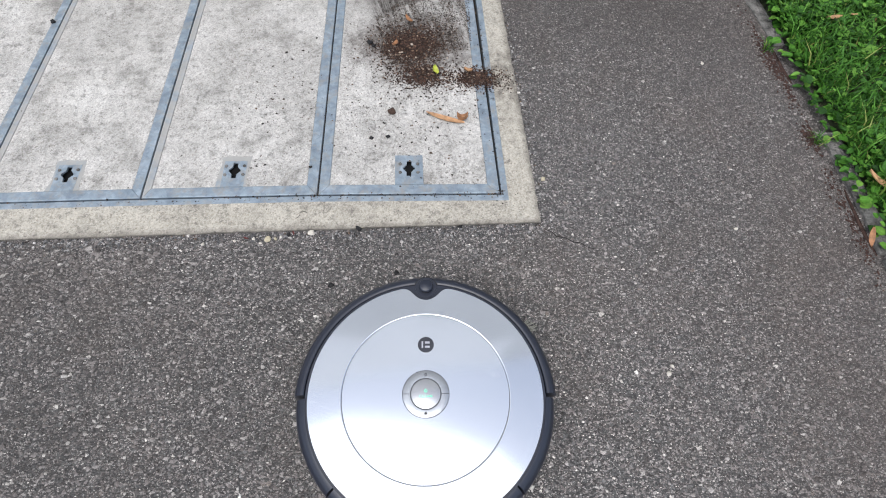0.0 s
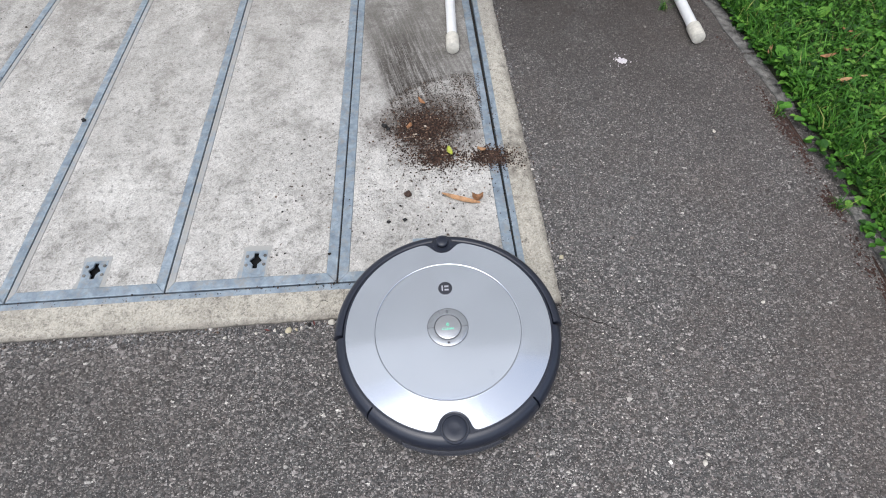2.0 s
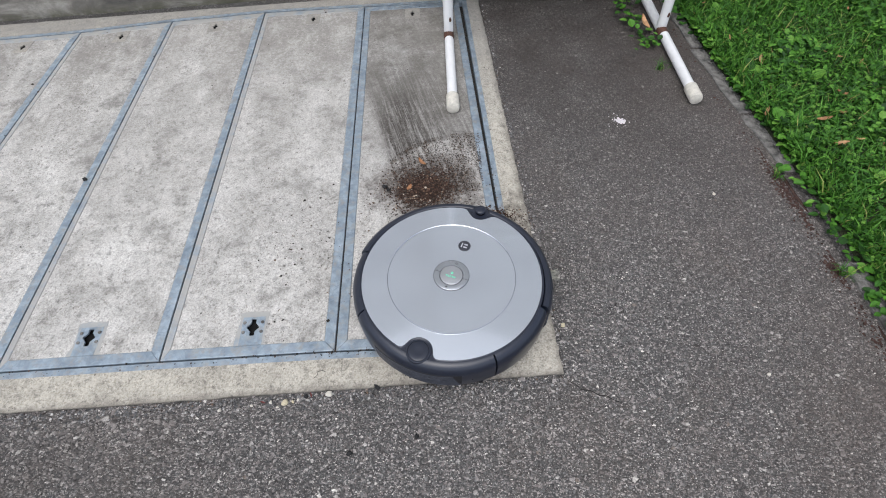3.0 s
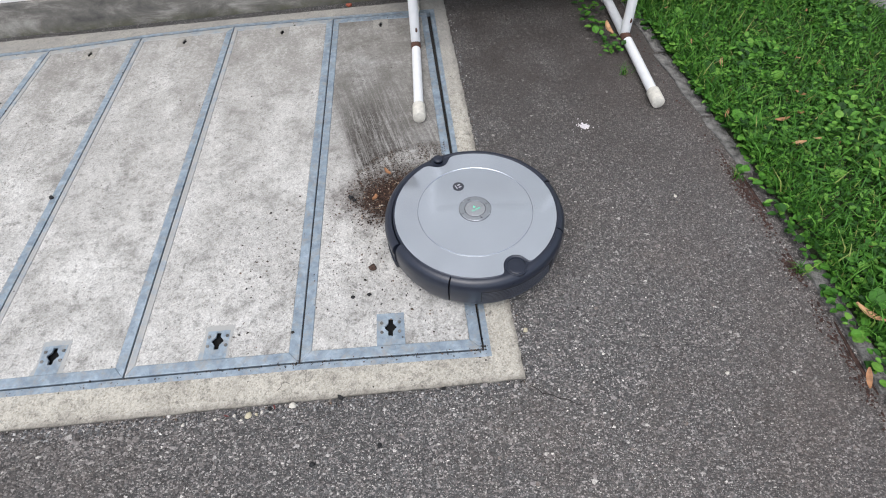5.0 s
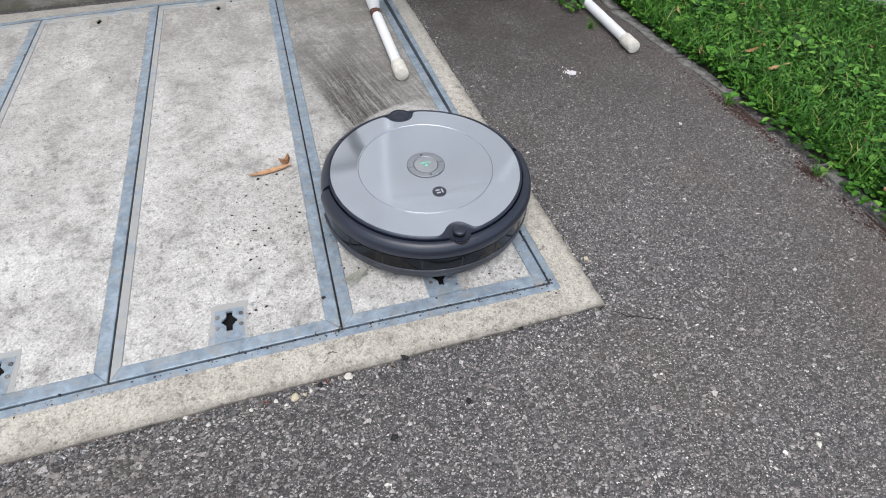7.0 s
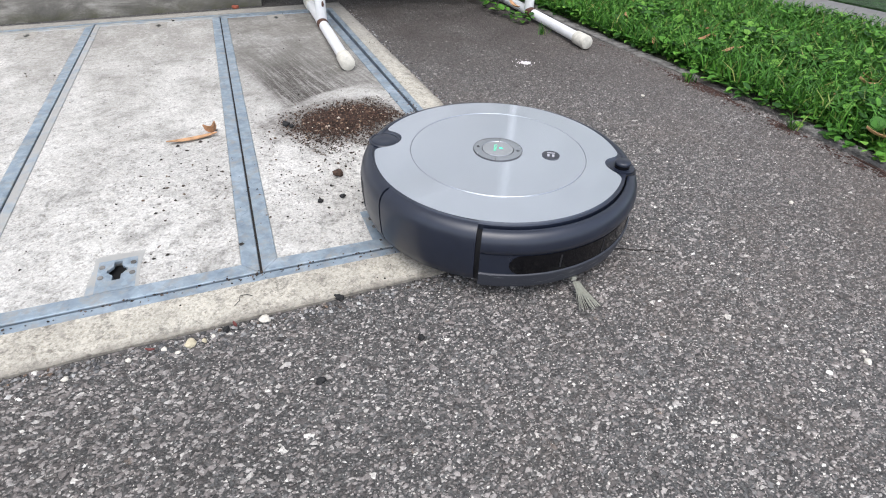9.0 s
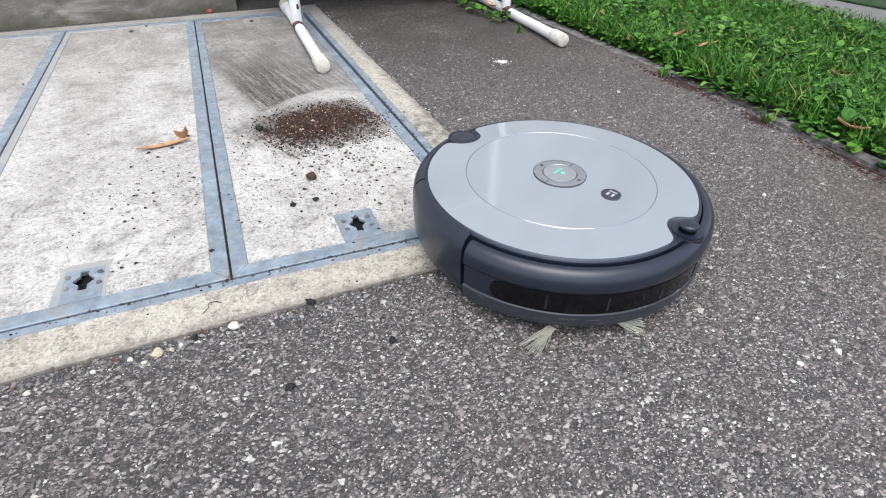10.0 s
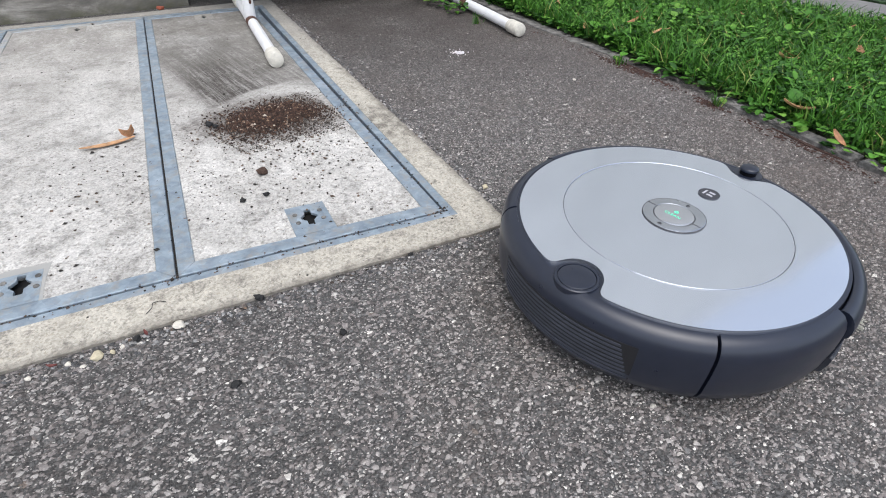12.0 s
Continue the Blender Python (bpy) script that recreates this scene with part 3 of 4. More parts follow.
    # Wall out of view, added to fill the shell's reflection and shade the lawn.
    tagged(link("wall_wing", plate([(1.004, 1.3), (6.0, 1.63), (6.0, 1.93), (1.004, 1.6)], 0.2, 4.5), FACADE), "unseen pale wall added for the shell's reflection and lawn shade", "wall", kind="structure")
    # Unseen wall, added to close the space behind the overhang.
    tagged(link("wall_back", plate([(2.3, 5.0), (-0.3, 5.0), (-0.3, 5.3), (2.3, 5.3)], -0.02, 1.1), FACADE), "unseen rendered wall added far behind the overhang", "wall", kind="structure")


make_building()


# ---- lawn, edging and far path ----
EDGE = [(-6.0, 0.62), (-0.8, 0.6), (0.0, 0.563), (0.28, 0.552), (0.5, 0.53), (0.7, 0.497), (0.9, 0.475), (1.3, 0.44), (2.0, 0.4), (8.0, 0.3)]


def edge_x(y):
    return float(np.interp(y, [p[0] for p in EDGE], [p[1] for p in EDGE]))


def far_x(y):
    """Where the lawn ends at the far path."""
    return 1.218 - 0.31 * (y - 0.582)


def make_lawn():
    rng = np.random.default_rng(3)
    ys = np.linspace(-4, 2.6, 67)
    verts, faces = [], []
    xs = [0.0, 0.08, 0.4, 0.7, 1.0]
    for y in ys:
        for k, x in enumerate(xs):
            ex = edge_x(y) + 0.012 + x * (far_x(y) - edge_x(y) - 0.012)
            verts.append((ex, y, (0.002, 0.012, 0.02, 0.02, 0.014)[k] + 0.004 * noise.noise(Vector((ex * 9, y * 9, 0)))))
    for i in range(len(ys) - 1):
        for k in range(len(xs) - 1):
            a = i * len(xs) + k
            faces.append((a, a + 1, a + 1 + len(xs), a + len(xs)))
    tagged(raw("lawn_soil", verts, faces, SOIL, smooth=True), "dark soil under the lawn", "soil", kind="structure")
    near, wide = [(far_x(y), y) for y in (-4.0, 2.6)], 0.2
    tagged(link("far_path", plate([near[0], (near[0][0] + wide, -4.0), (near[1][0] + wide, 2.6), near[1]], -0.02, 0.026, 0.004), PATH_GREY), "pale grey concrete path beyond the lawn", "path", kind="structure")
    tagged(link("far_lawn", plate([(near[0][0] + wide + 0.004, -4.0), (9, -4.0), (9, 8), (0.9, 8), (near[1][0] + wide + 0.004, 2.6)], -0.02, 0.03), simple("far_grass", (0.03, 0.075, 0.02), 0.9, vary=0.6, scale=40, bump=1.0, depth=0.02)), "dark green planting beyond the path", "planting", kind="structure")

    shape = [(0, 0, 0), (0.42, 0.28, 0.07), (0.46, 0.62, 0.09), (0.2, 0.93, 0.04), (0, 1, 0), (-0.2, 0.93, 0.04), (-0.46, 0.62, 0.09), (-0.42, 0.28, 0.07), (0, 0.5, -0.03)]
    fan = [(8, k, (k + 1) % 8) for k in range(8)]

    def leaves(name, spots, label):
        v, f = [], []
        for x, y, z, s, a, tilt in spots:
            c, d = math.cos(a), math.sin(a)
            ct, st = math.cos(tilt), math.sin(tilt)
            o = len(v)
            wide = rng.uniform(0.55, 1.05)
            curl = rng.uniform(-0.35, 0.15)
            for px, py, pz in shape:
                px, py, pz = px * s * wide, py * s, (pz + curl * py * py) * s
                py, pz = py * ct - pz * st, py * st + pz * ct
                v.append((x + c * px - d * py, y + d * px + c * py, max(0.001, z + pz)))
            f += [tuple(o + i for i in t) for t in fan]
        tagged(raw(name, v, f, LEAVES, smooth=False), label, "weeds", kind="stuff")

    spots = []
    while len(spots) < 42000:
        y = -0.65 + 2.5 * rng.random()
        x = edge_x(y) + 0.012 + (far_x(y) - edge_x(y) - 0.03) * rng.random() ** 1.2
        inside = x - edge_x(y)
        patch = noise.noise(Vector((x * 7, y * 7, 3.0)))
        if patch < -0.2 and rng.random() < 0.4:
            continue
        s = rng.uniform(0.006, 0.0135) * (1.4 if patch > 0.25 else 1.0)
        z = 0.012 + min(0.028, inside * 0.3) * rng.random() + (0.016 if patch > 0.2 else 0.0) * rng.random()
        spots.append((x, y, z, s, rng.uniform(0, 6.28), rng.uniform(-0.15, 0.75)))
    # larger rosettes of broad leaves, and plants that lean over the edging
    for _ in range(46):
        y = rng.uniform(-0.5, 1.6)
        x = edge_x(y) + 0.03 + (far_x(y) - edge_x(y) - 0.1) * rng.random() ** 1.6
        for k in range(rng.integers(5, 9)):
            spots.append((x, y, 0.03, rng.uniform(0.02, 0.036), k * 0.95 + rng.uniform(-0.3, 0.3), rng.uniform(0.0, 0.5)))
    for _ in range(900):
        y = rng.uniform(-0.5, 1.7)
        inset = 0.014 if 0.45 < y < 0.95 else -0.012
        spots.append((edge_x(y) + rng.uniform(inset, 0.04), y, rng.uniform(0.004, 0.024), rng.uniform(0.009, 0.021), rng.uniform(0.4, 2.8), rng.uniform(-0.2, 0.5)))
    for _ in range(170):
        y = rng.uniform(0.84, 1.5)
        x = np.interp(y, [0.74, 0.95, 1.5], [0.36, 0.342, 0.302]) + rng.uniform(-0.03, 0.03)
        spots.append((x, y, rng.uniform(0.006, 0.026), rng.uniform(0.01, 0.022), rng.uniform(0, 6.28), rng.uniform(-0.1, 0.5)))
    leaves("lawn_weeds", spots, "dense green clover and broad-leaved lawn weeds")

    v, f = [], []
    for _ in range(44000):
        y = -0.65 + 2.5 * rng.random()
        x = edge_x(y) + 0.015 + (far_x(y) - edge_x(y) - 0.03) * rng.random()
        h, w = rng.uniform(0.025, 0.06), rng.uniform(0.0008, 0.0019)
        a, lean, b = rng.uniform(0, 6.28), rng.uniform(0.2, 1.1), rng.uniform(0, 6.28)
        c, d = math.cos(a) * w, math.sin(a) * w
        o = len(v)
        for k, (up, out) in enumerate(((0, 0), (0.55, 0.3), (0.85, 0.85))):
            cx, cy, cz = x + math.cos(b) * h * lean * out, y + math.sin(b) * h * lean * out, 0.008 + h * up
            t = (1, 0.85, 0.12)[k]
            v += [(cx - c * t, cy - d * t, cz), (cx + c * t, cy + d * t, cz)]
        f += [(o, o + 1, o + 3, o + 2), (o + 2, o + 3, o + 5, o + 4)]
    tagged(raw("lawn_grass", v, f, BLADES), "short green grass between the weeds", "grass", kind="stuff")


make_lawn()


def make_edging():
    rng = np.random.default_rng(8)
    y = -1.1
    while y < 1.75:
        length = rng.uniform(0.16, 0.3)
        y1 = y + length
        sunk = rng.uniform(0.0, 0.006) + (0.006 if 0.12 < y + length / 2 < 0.42 else 0.0)
        pts = []
        n = 7
        for k in range(n):
            yy = y + 0.004 + (length - 0.008) * k / (n - 1)
            pts.append((edge_x(yy) - (0.018 if yy > 0.42 else 0.016) + rng.uniform(-0.004, 0.004), yy))
        for k in reversed(range(n)):
            yy = y + 0.004 + (length - 0.008) * k / (n - 1)
            pts.append((edge_x(yy) + 0.014 + rng.uniform(-0.003, 0.003), yy))
        stone = link("edging_stone", plate(pts, -0.05, 0.0075 - sunk, 0.003), EDGING)
        tagged(stone, "worn grey concrete edging stone between asphalt and lawn", "edging stone", "lawn edging stones")
        y = y1
    places, sizes = [], []
    for _ in range(900):
        yy = rng.choice([rng.normal(0.37, 0.05), rng.normal(0.18, 0.02), rng.normal(0.0, 0.06), rng.normal(0.36, 0.06), rng.uniform(-0.9, 1.3)])
        xx = edge_x(yy) - 0.028 - abs(rng.normal(0, 0.011))
        places.append((xx, yy, 0.0))
        sizes.append(rng.uniform(0.0012, 0.0042))
    tagged(crumbs("edge_litter", places, sizes, RED_SOIL, rng, 0.5), "red-brown crumbled litter along the edging", "litter", kind="stuff")
    for yy, ln in ((0.365, 0.1), (0.0, 0.13)):
        pts = [(edge_x(yy + ln * (k / 8 - 0.5)) - 0.02, yy + ln * (k / 8 - 0.5)) for k in range(9)]
        pts += [(edge_x(q) - 0.021 - 0.007 * math.sin(math.pi * k / 8) * rng.uniform(0.6, 1.2), q) for k, q in reversed([(k, yy + ln * (k / 8 - 0.5)) for k in range(9)])]
        tagged(link("moss_strip", plate(pts, -0.003, 0.0022, 0.001), RED_SOIL), "red-brown moss and soil at the asphalt's edge", "moss", kind="stuff")


make_edging()


# ---- white tubular stand ----
def make_stand():
    stand = base("tubular_stand", 0.115, 0.9, 0.0)
    back = Matrix.Translation((-0.115, -0.9, 0))

    def bit(name, bm, material, label="", parent=stand, smooth=True):
        ob = part(name, bm, material, parent, label, smooth)
        if parent is stand:
            ob.matrix_parent_inverse = back
        return ob

    for x, lean, joint in ((-0.154, 0.0, 0.595), (0.404, -0.0055, 0.56)):
        f, b = Vector((x, 0.655, 0.0165)), Vector((x + lean * 2.0, 1.14, 0.0165))
        rail = bit("foot_tube", tube([f, f.lerp(b, 0.5), b], 0.0118), WHITE_TUBE)
        for end, way in ((f, -1), (b, 1)):
            d = (b - f).normalized() * way
            pts = [end - d * 0.032, end - d * 0.031, end + d * 0.008, end + d * 0.0128, end + d * 0.0155]
            bit("end_cap", tube(pts, [0.0122, 0.015, 0.0153, 0.0142, 0.009], 18), CAP, "yellowed white plastic end cap", rail)
        j = f.lerp(b, joint)
        bit("weld", tube([j - Vector((0, 0.03, 0)), j - Vector((0, 0.022, 0)), j - Vector((0, 0.004, 0))], [0.0122, 0.0131, 0.0131], 16), RUST, "rusty weld", rail)
        bit("upright", tube([j + Vector((0, 0, 0.006)), j + Vector((0, 0, 0.03)), j + Vector((0, 0.01, 0.2)), j + Vector((0, 0.02, 0.86))], 0.0125), WHITE_TUBE, "chipped white steel tube")
        bit("rust_spot", lump(0.003, 0.002, 0.008, 4), RUST, "rust spot").matrix_basis = pose(j.x + 0.004, j.y - 0.0115, 0.055)
    bit("crossbar", tube([(-0.154, 0.948, 0.165), (0.12, 0.944, 0.165), (0.398, 0.935, 0.165)], 0.0095), WHITE_TUBE)
    bit("top_bar", tube([(-0.154, 0.963, 0.87), (0.12, 0.957, 0.87), (0.398, 0.947, 0.87)], 0.0118), WHITE_TUBE)
    tagged(stand, "white painted tubular steel stand with rusty welds and capped feet", "metal stand")


make_stand()


# ---- loose things on the ground ----
def leaf_mesh(length, width, curl, seed):
    bm = bmesh.new()
    rows = []
    n = 7
    for k in range(n):
        t = k / (n - 1)
        w = width * math.sin(math.pi * min(0.97, 0.06 + t * 0.9)) ** 0.8 * (1 + 0.2 * noise.noise(Vector((seed * 5.0, k, 0))))
        z = 0.0015 + curl * length * (t - 0.5) ** 2 * 1.6
        rows.append([bm.verts.new((w * s, length * (t - 0.5), z + abs(s) * curl * width * 1.4)) for s in (-0.5, 0.0, 0.5)])
    for p, q in zip(rows, rows[1:]):
        for i in range(2):
            bm.faces.new((p[i], p[i + 1], q[i + 1], q[i]))
    top = bm.faces[:]
    got = bmesh.ops.extrude_face_region(bm, geom=top)
    for v in (g for g in got["geom"] if isinstance(g, bmesh.types.BMVert)):
        v.co.z += 0.0007
    return bm


def make_lawn_leaves():
    rng = np.random.default_rng(21)
    placed = [(0.771, 0.232, 0.06, 70), (0.79, 0.25, 0.035, 20), (0.925, 0.19, 0.055, 130), (0.648, 0.195, 0.03, 40), (0.515, -0.05, 0.04, 160), (0.635, 0.532, 0.035, 80), (0.58, 0.751, 0.04, 170), (0.721, 0.624, 0.035, 60), (0.685, 0.558, 0.03, 100), (0.643, 0.465, 0.035, 75), (0.535, 0.576, 0.03, 140)]
    while len(placed) < 40:
        y = rng.uniform(-0.3, 1.5)
        placed.append((edge_x(y) + rng.uniform(0.05, 0.6), y, rng.uniform(0.01, 0.022), rng.uniform(0, 360)))
    for k, (x, y, length, a) in enumerate(placed):
        leaf = link("dry_leaf", leaf_mesh(0.8 * length, length * rng.uniform(0.16, 0.32), rng.uniform(0.1, 0.5), k), DRY if k % 3 else PEEL)
        leaf.matrix_basis = pose(x, y, rng.uniform(0.03, 0.044), rng.uniform(-25, 25), rng.uniform(-25, 25), a)
        tagged(leaf, "withered orange-brown leaf lying in the grass", "leaf", "fallen leaves on the lawn")
    for x, y, a in ((0.352, 0.93, 10), (0.575, 0.06, 50)):
        leaf = link("dry_leaf", leaf_mesh(0.05, 0.016, 0.3, 77), PEEL)
        leaf.matrix_basis = pose(x, y, 0.03, 10, 10, a)
        tagged(leaf, "withered tan leaf among the weeds at the edging", "leaf", "fallen leaves on the lawn")


make_lawn_leaves()


def make_stones():
    seeds = [("white", -0.378, -0.02, 0.0075, WHITE_STONE), ("yellow", -0.447, -0.031, 0.0078, YELLOW_STONE), ("white", -0.427, -0.027, 0.0034, WHITE_STONE), ("yellow", -0.435, -0.03, 0.0036, YELLOW_STONE), ("white", -0.458, -0.038, 0.0034, WHITE_STONE), ("white", 0.161, -0.255, 0.0055, WHITE_STONE),
             ("white", 0.362, 0.369, 0.005, WHITE_STONE), ("white", 0.168, -0.244, 0.004, WHITE_STONE), ("white", 0.326, -0.013, 0.0045, WHITE_STONE),
             ("yellow", 0.012, 0.087, 0.006, YELLOW_STONE), ("white", -0.47, -0.03, 0.004, WHITE_STONE), ("white", -0.5, -0.034, 0.0035, WHITE_STONE), ("white", -0.55, -0.04, 0.004, WHITE_STONE)]
    for k, (tone, x, y, s, mat) in enumerate(seeds):
        stone = link("pebble", lump(s * 0.78, s * 0.6, s * 0.5, k, 0.45), mat, smooth=True)
        stone.matrix_basis = pose(x, y, 0, 0, 0, 47 * k)
        tagged(stone, tone + " pebble lying on the asphalt", "pebble", "loose pebbles")
    for k, (x, y, s) in enumerate(((-0.339, -0.113, 0.006), (-0.238, -0.091, 0.0055), (-0.302, -0.011, 0.007), (-0.135, -0.008, 0.0055), (-0.415, -0.022, 0.0055))):
        stone = link("tar_lump", lump(s * 0.72, s * 0.58, s * 0.5, k + 30, 0.7), TAR)
        stone.matrix_basis = pose(x, y, 0, 0, 0, 70 * k)
        tagged(stone, "small black lump of tar on the asphalt", "tar lump", "tar lumps")
    rng = np.random.default_rng(5)
    # loose grit along the concrete border
    places, sizes = [], []
    for _ in range(1500):
        if rng.random() < 0.75:
            x = -1.3 * rng.random()
            y = 0.036 * x - 0.004 - abs(rng.normal(0, 0.011))
        else:
            y = 1.1 * rng.random()
            x = -0.057 * y + 0.003 + abs(rng.normal(0, 0.008))
        places.append((x, y, 0.0))
        sizes.append(rng.uniform(0.001, 0.0034))
    tagged(crumbs("border_grit", places, sizes, GRIT, rng, 0.6), "loose grit gathered along the concrete border", "grit", kind="stuff")
    # dark crumbs along the border and in its groove
    places, sizes = [], []
    for _ in range(950):
        r = rng.random()
        if r < 0.45:
            x = -1.2 * rng.random()
            y, z = 0.036 * x - 0.002 - abs(rng.normal(0, 0.006)), 0.0
        elif r < 0.7:
            y = 1.1 * rng.random()
            x, z = -0.057 * y + 0.002 + abs(rng.normal(0, 0.005)), 0.0
        elif r < 0.88:
            x = -0.06 - 0.5 * rng.random() ** 1.5
            y, z = float(np.interp(-x, [-p[0] for p in NEAR], [p[1] for p in NEAR])) + rng.normal(0, 0.003), TOP - 0.001
        else:
            y = 0.06 + 0.5 * rng.random()
            x, z = -0.064 - 0.045 * (y - 0.056) + rng.normal(0, 0.003), TOP - 0.001
        places.append((x, y, z))
        sizes.append(0.0006 + 0.002 * rng.random() ** 2)
    tagged(crumbs("groove_crumbs", places, sizes, SPECKS, rng, 0.6), "dark crumbs along the concrete border and in its groove", "crumbs", kind="stuff")
    # dark specks on the concrete
    places, sizes = [], []
    for _ in range(1500):
        r = rng.random()
        if r < 0.6:
            x, y = rng.normal(-0.2, 0.085), rng.normal(0.28, 0.1)
        elif r < 0.7:
            x, y = rng.normal(-0.46, 0.06), rng.normal(0.26, 0.07)
        elif r < 0.8:
            x, y = -1.2 * rng.random(), 0.058 + rng.normal(0, 0.004)
            y += 0.03 * min(0, x)
        else:
            x, y = -1.3 * rng.random() - 0.01, 1.1 * rng.random()
        if x > -0.005 - 0.058 * y or y < 0.036 * x + 0.004:
            continue
        places.append((x, y, TOP - 0.0006))
        sizes.append(min(0.0055, rng.lognormal(-6.75, 0.5)))
    tagged(crumbs("concrete_specks", places, sizes, SPECKS, rng, 0.6), "dark crumbs scattered on the concrete panels", "crumbs", kind="stuff")
    splat = bmesh.new()
    for k in range(150):
        a, r = rng.uniform(0, 6.28), abs(rng.normal(0, 0.0052 if k < 110 else 0.011))
        x, y, s = r * math.cos(a) * 1.25, r * math.sin(a), rng.uniform(0.0012, 0.003) if k < 110 else rng.uniform(0.0004, 0.0013)
        prism(splat, [(x + s * math.cos(b) * rng.uniform(0.6, 1.2), y + s * math.sin(b) * rng.uniform(0.5, 1.0)) for b in np.linspace(0, 6.28, 8)[:-1]], 0.0002, 0.0012 + 0.00001 * k)
    spot = link("paint_splat", splat, CHALK)
    spot.matrix_basis = pose(0.224, 0.597, 0)
    tagged(spot, "small white paint splat on the asphalt", "paint splat")


make_stones()


def make_scraps():
    twig = link("twig", tube([(-0.012, 0.006, 0.0012), (-0.004, 0.0, 0.004), (0.004, 0.001, 0.005), (0.009, -0.006, 0.003), (0.008, -0.014, 0.0012)], 0.0005, 6), TAR)
    twig.data.transform(Matrix.Scale(0.75, 4))
    twig.matrix_basis = pose(TWIG[0], TWIG[1], TOP, 0, 0, 75)
    tagged(twig, "thin dark curled twig on the concrete border", "twig")
    scrap = link("blue_scrap", lump(0.008, 0.006, 0.005, 51, 0.6), simple("blue_plastic", (0.02, 0.1, 0.22), 0.4))
    scrap.matrix_basis = pose(0.575, 0.545, 0.022)
    tagged(scrap, "small blue plastic scrap in the grass", "scrap")
    brick = link("brick_chip", lump(0.009, 0.006, 0.006, 52, 0.5), simple("red_brick_chip", (0.3, 0.08, 0.045), 0.9, vary=0.3, bump=0.5))
    brick.matrix_basis = pose(-0.345, 1.172, TOP)
    tagged(brick, "red brick chip lying against the wall's foot", "brick chip")
    for k, (x, y, a) in enumerate(((-0.406, -0.022, 20), (-0.481, -0.031, 70))):
        bit = link("red_fragment", leaf_mesh(0.009, 0.003, 0.4, 60 + k), RED_BIT)
        bit.matrix_basis = pose(x, y, 0.003, 0, 0, a)
        tagged(bit, "small dark red plant fragment beside the concrete border", "plant fragment", "red plant fragments")
    line = [(0.004, -0.012), (0.016, -0.018), (0.023, -0.027), (0.037, -0.029), (0.049, -0.037), (0.062, -0.039), (0.072, -0.047), (0.083, -0.05)]
    half = [0.0003, 0.0006, 0.0009, 0.0005, 0.0009, 0.0005, 0.0006, 0.0002]
    crack = link("asphalt_crack", plate([(x, y + h) for (x, y), h in zip(line, half)][::-1] + [(x, y - h) for (x, y), h in zip(line, half)], -0.002, 0.0012), PIT)
    tagged(crack, "thin dark crack in the asphalt by the border's corner", "crack", kind="structure")
    rng = np.random.default_rng(31)
    for tx, ty in ((0.503, 0.41), (0.525, 0.17), (0.36, 0.78)):
        v, f = [], []
        for _ in range(26):
            a, h, out = rng.uniform(0, 6.28), rng.uniform(0.012, 0.032), rng.uniform(0.3, 1.3)
            x, y = rng.normal(0, 0.006, 2)
            c, d = -math.sin(a) * 0.0009, math.cos(a) * 0.0009
            o = len(v)
            for up, way, t in ((0, 0, 1), (0.6, 0.35, 0.8), (0.8, 1.0, 0.1)):
                px, py, pz = x + math.cos(a) * h * out * way, y + math.sin(a) * h * out * way, h * up
                v += [(px - c * t, py - d * t, pz), (px + c * t, py + d * t, pz)]
            f += [(o, o + 1, o + 3, o + 2), (o + 2, o + 3, o + 5, o + 4)]
        tuft = raw("grass_tuft", v, f, BLADES)
        tuft.matrix_basis = pose(tx, ty, 0)
        tagged(tuft, "small grass tuft growing at the asphalt's edge", "grass tuft", "grass tufts")


TWIG = (-0.399, 0.014)
make_scraps()


def make_aggregate_stones(count):
    """The stones of the asphalt, bedded in it, as one mesh of small faceted lumps."""
    rng = np.random.default_rng(77)
    x = 0.57 - 1.72 * rng.random(count * 2) ** 1.1
    y = -0.68 + 1.9 * rng.random(count * 2) ** 1.3
    edge = np.interp(y, [p[0] for p in EDGE], [p[1] for p in EDGE])
    slab = (x < 0.001 - 0.0574 * y) & (y > 0.0362 * x - 0.001)
    keep = ~slab & (x < edge - 0.012)
    x, y = x[keep][:count], y[keep][:count]
    n = len(x)
    size = np.minimum(0.0046, 0.00112 * np.exp(rng.normal(0, 0.47, n)))
    ravelled = np.clip((-0.3 - x) / 0.3, 0, 1) * np.exp(-np.abs(y - 0.036 * x + 0.04) / 0.16)
    size *= 1 + 0.45 * ravelled
    k = 5
    ang = rng.uniform(0, 6.28, (n, 1)) + np.arange(k) * 2 * math.pi / k + rng.uniform(-0.5, 0.5, (n, k))
    rad = size[:, None] * rng.uniform(0.65, 1.4, (n, k))
    squash = rng.uniform(0.45, 1.0, (n, 1))
    verts = np.empty((n, k + 1, 3))
    verts[:, :k, 0] = x[:, None] + rad * np.cos(ang)
    verts[:, :k, 1] = y[:, None] + rad * np.sin(ang) * squash
    verts[:, :k, 2] = size[:, None] * rng.uniform(-0.5, 0.35, (n, k))
    verts[:, k, 0] = x + size * rng.uniform(-0.5, 0.5, n)
    verts[:, k, 1] = y + size * rng.uniform(-0.5, 0.5, n) * squash[:, 0]
    verts[:, k, 2] = np.minimum(0.0024, size * rng.uniform(0.35, 0.95, n))
    tris = np.array([(i, (i + 1) % k, k) for i in range(k)])
    index = (np.arange(n)[:, None, None] * (k + 1) + tris[None]).reshape(-1)
    me = bpy.data.meshes.new("asphalt_aggregate")
    me.vertices.add(n * (k + 1))
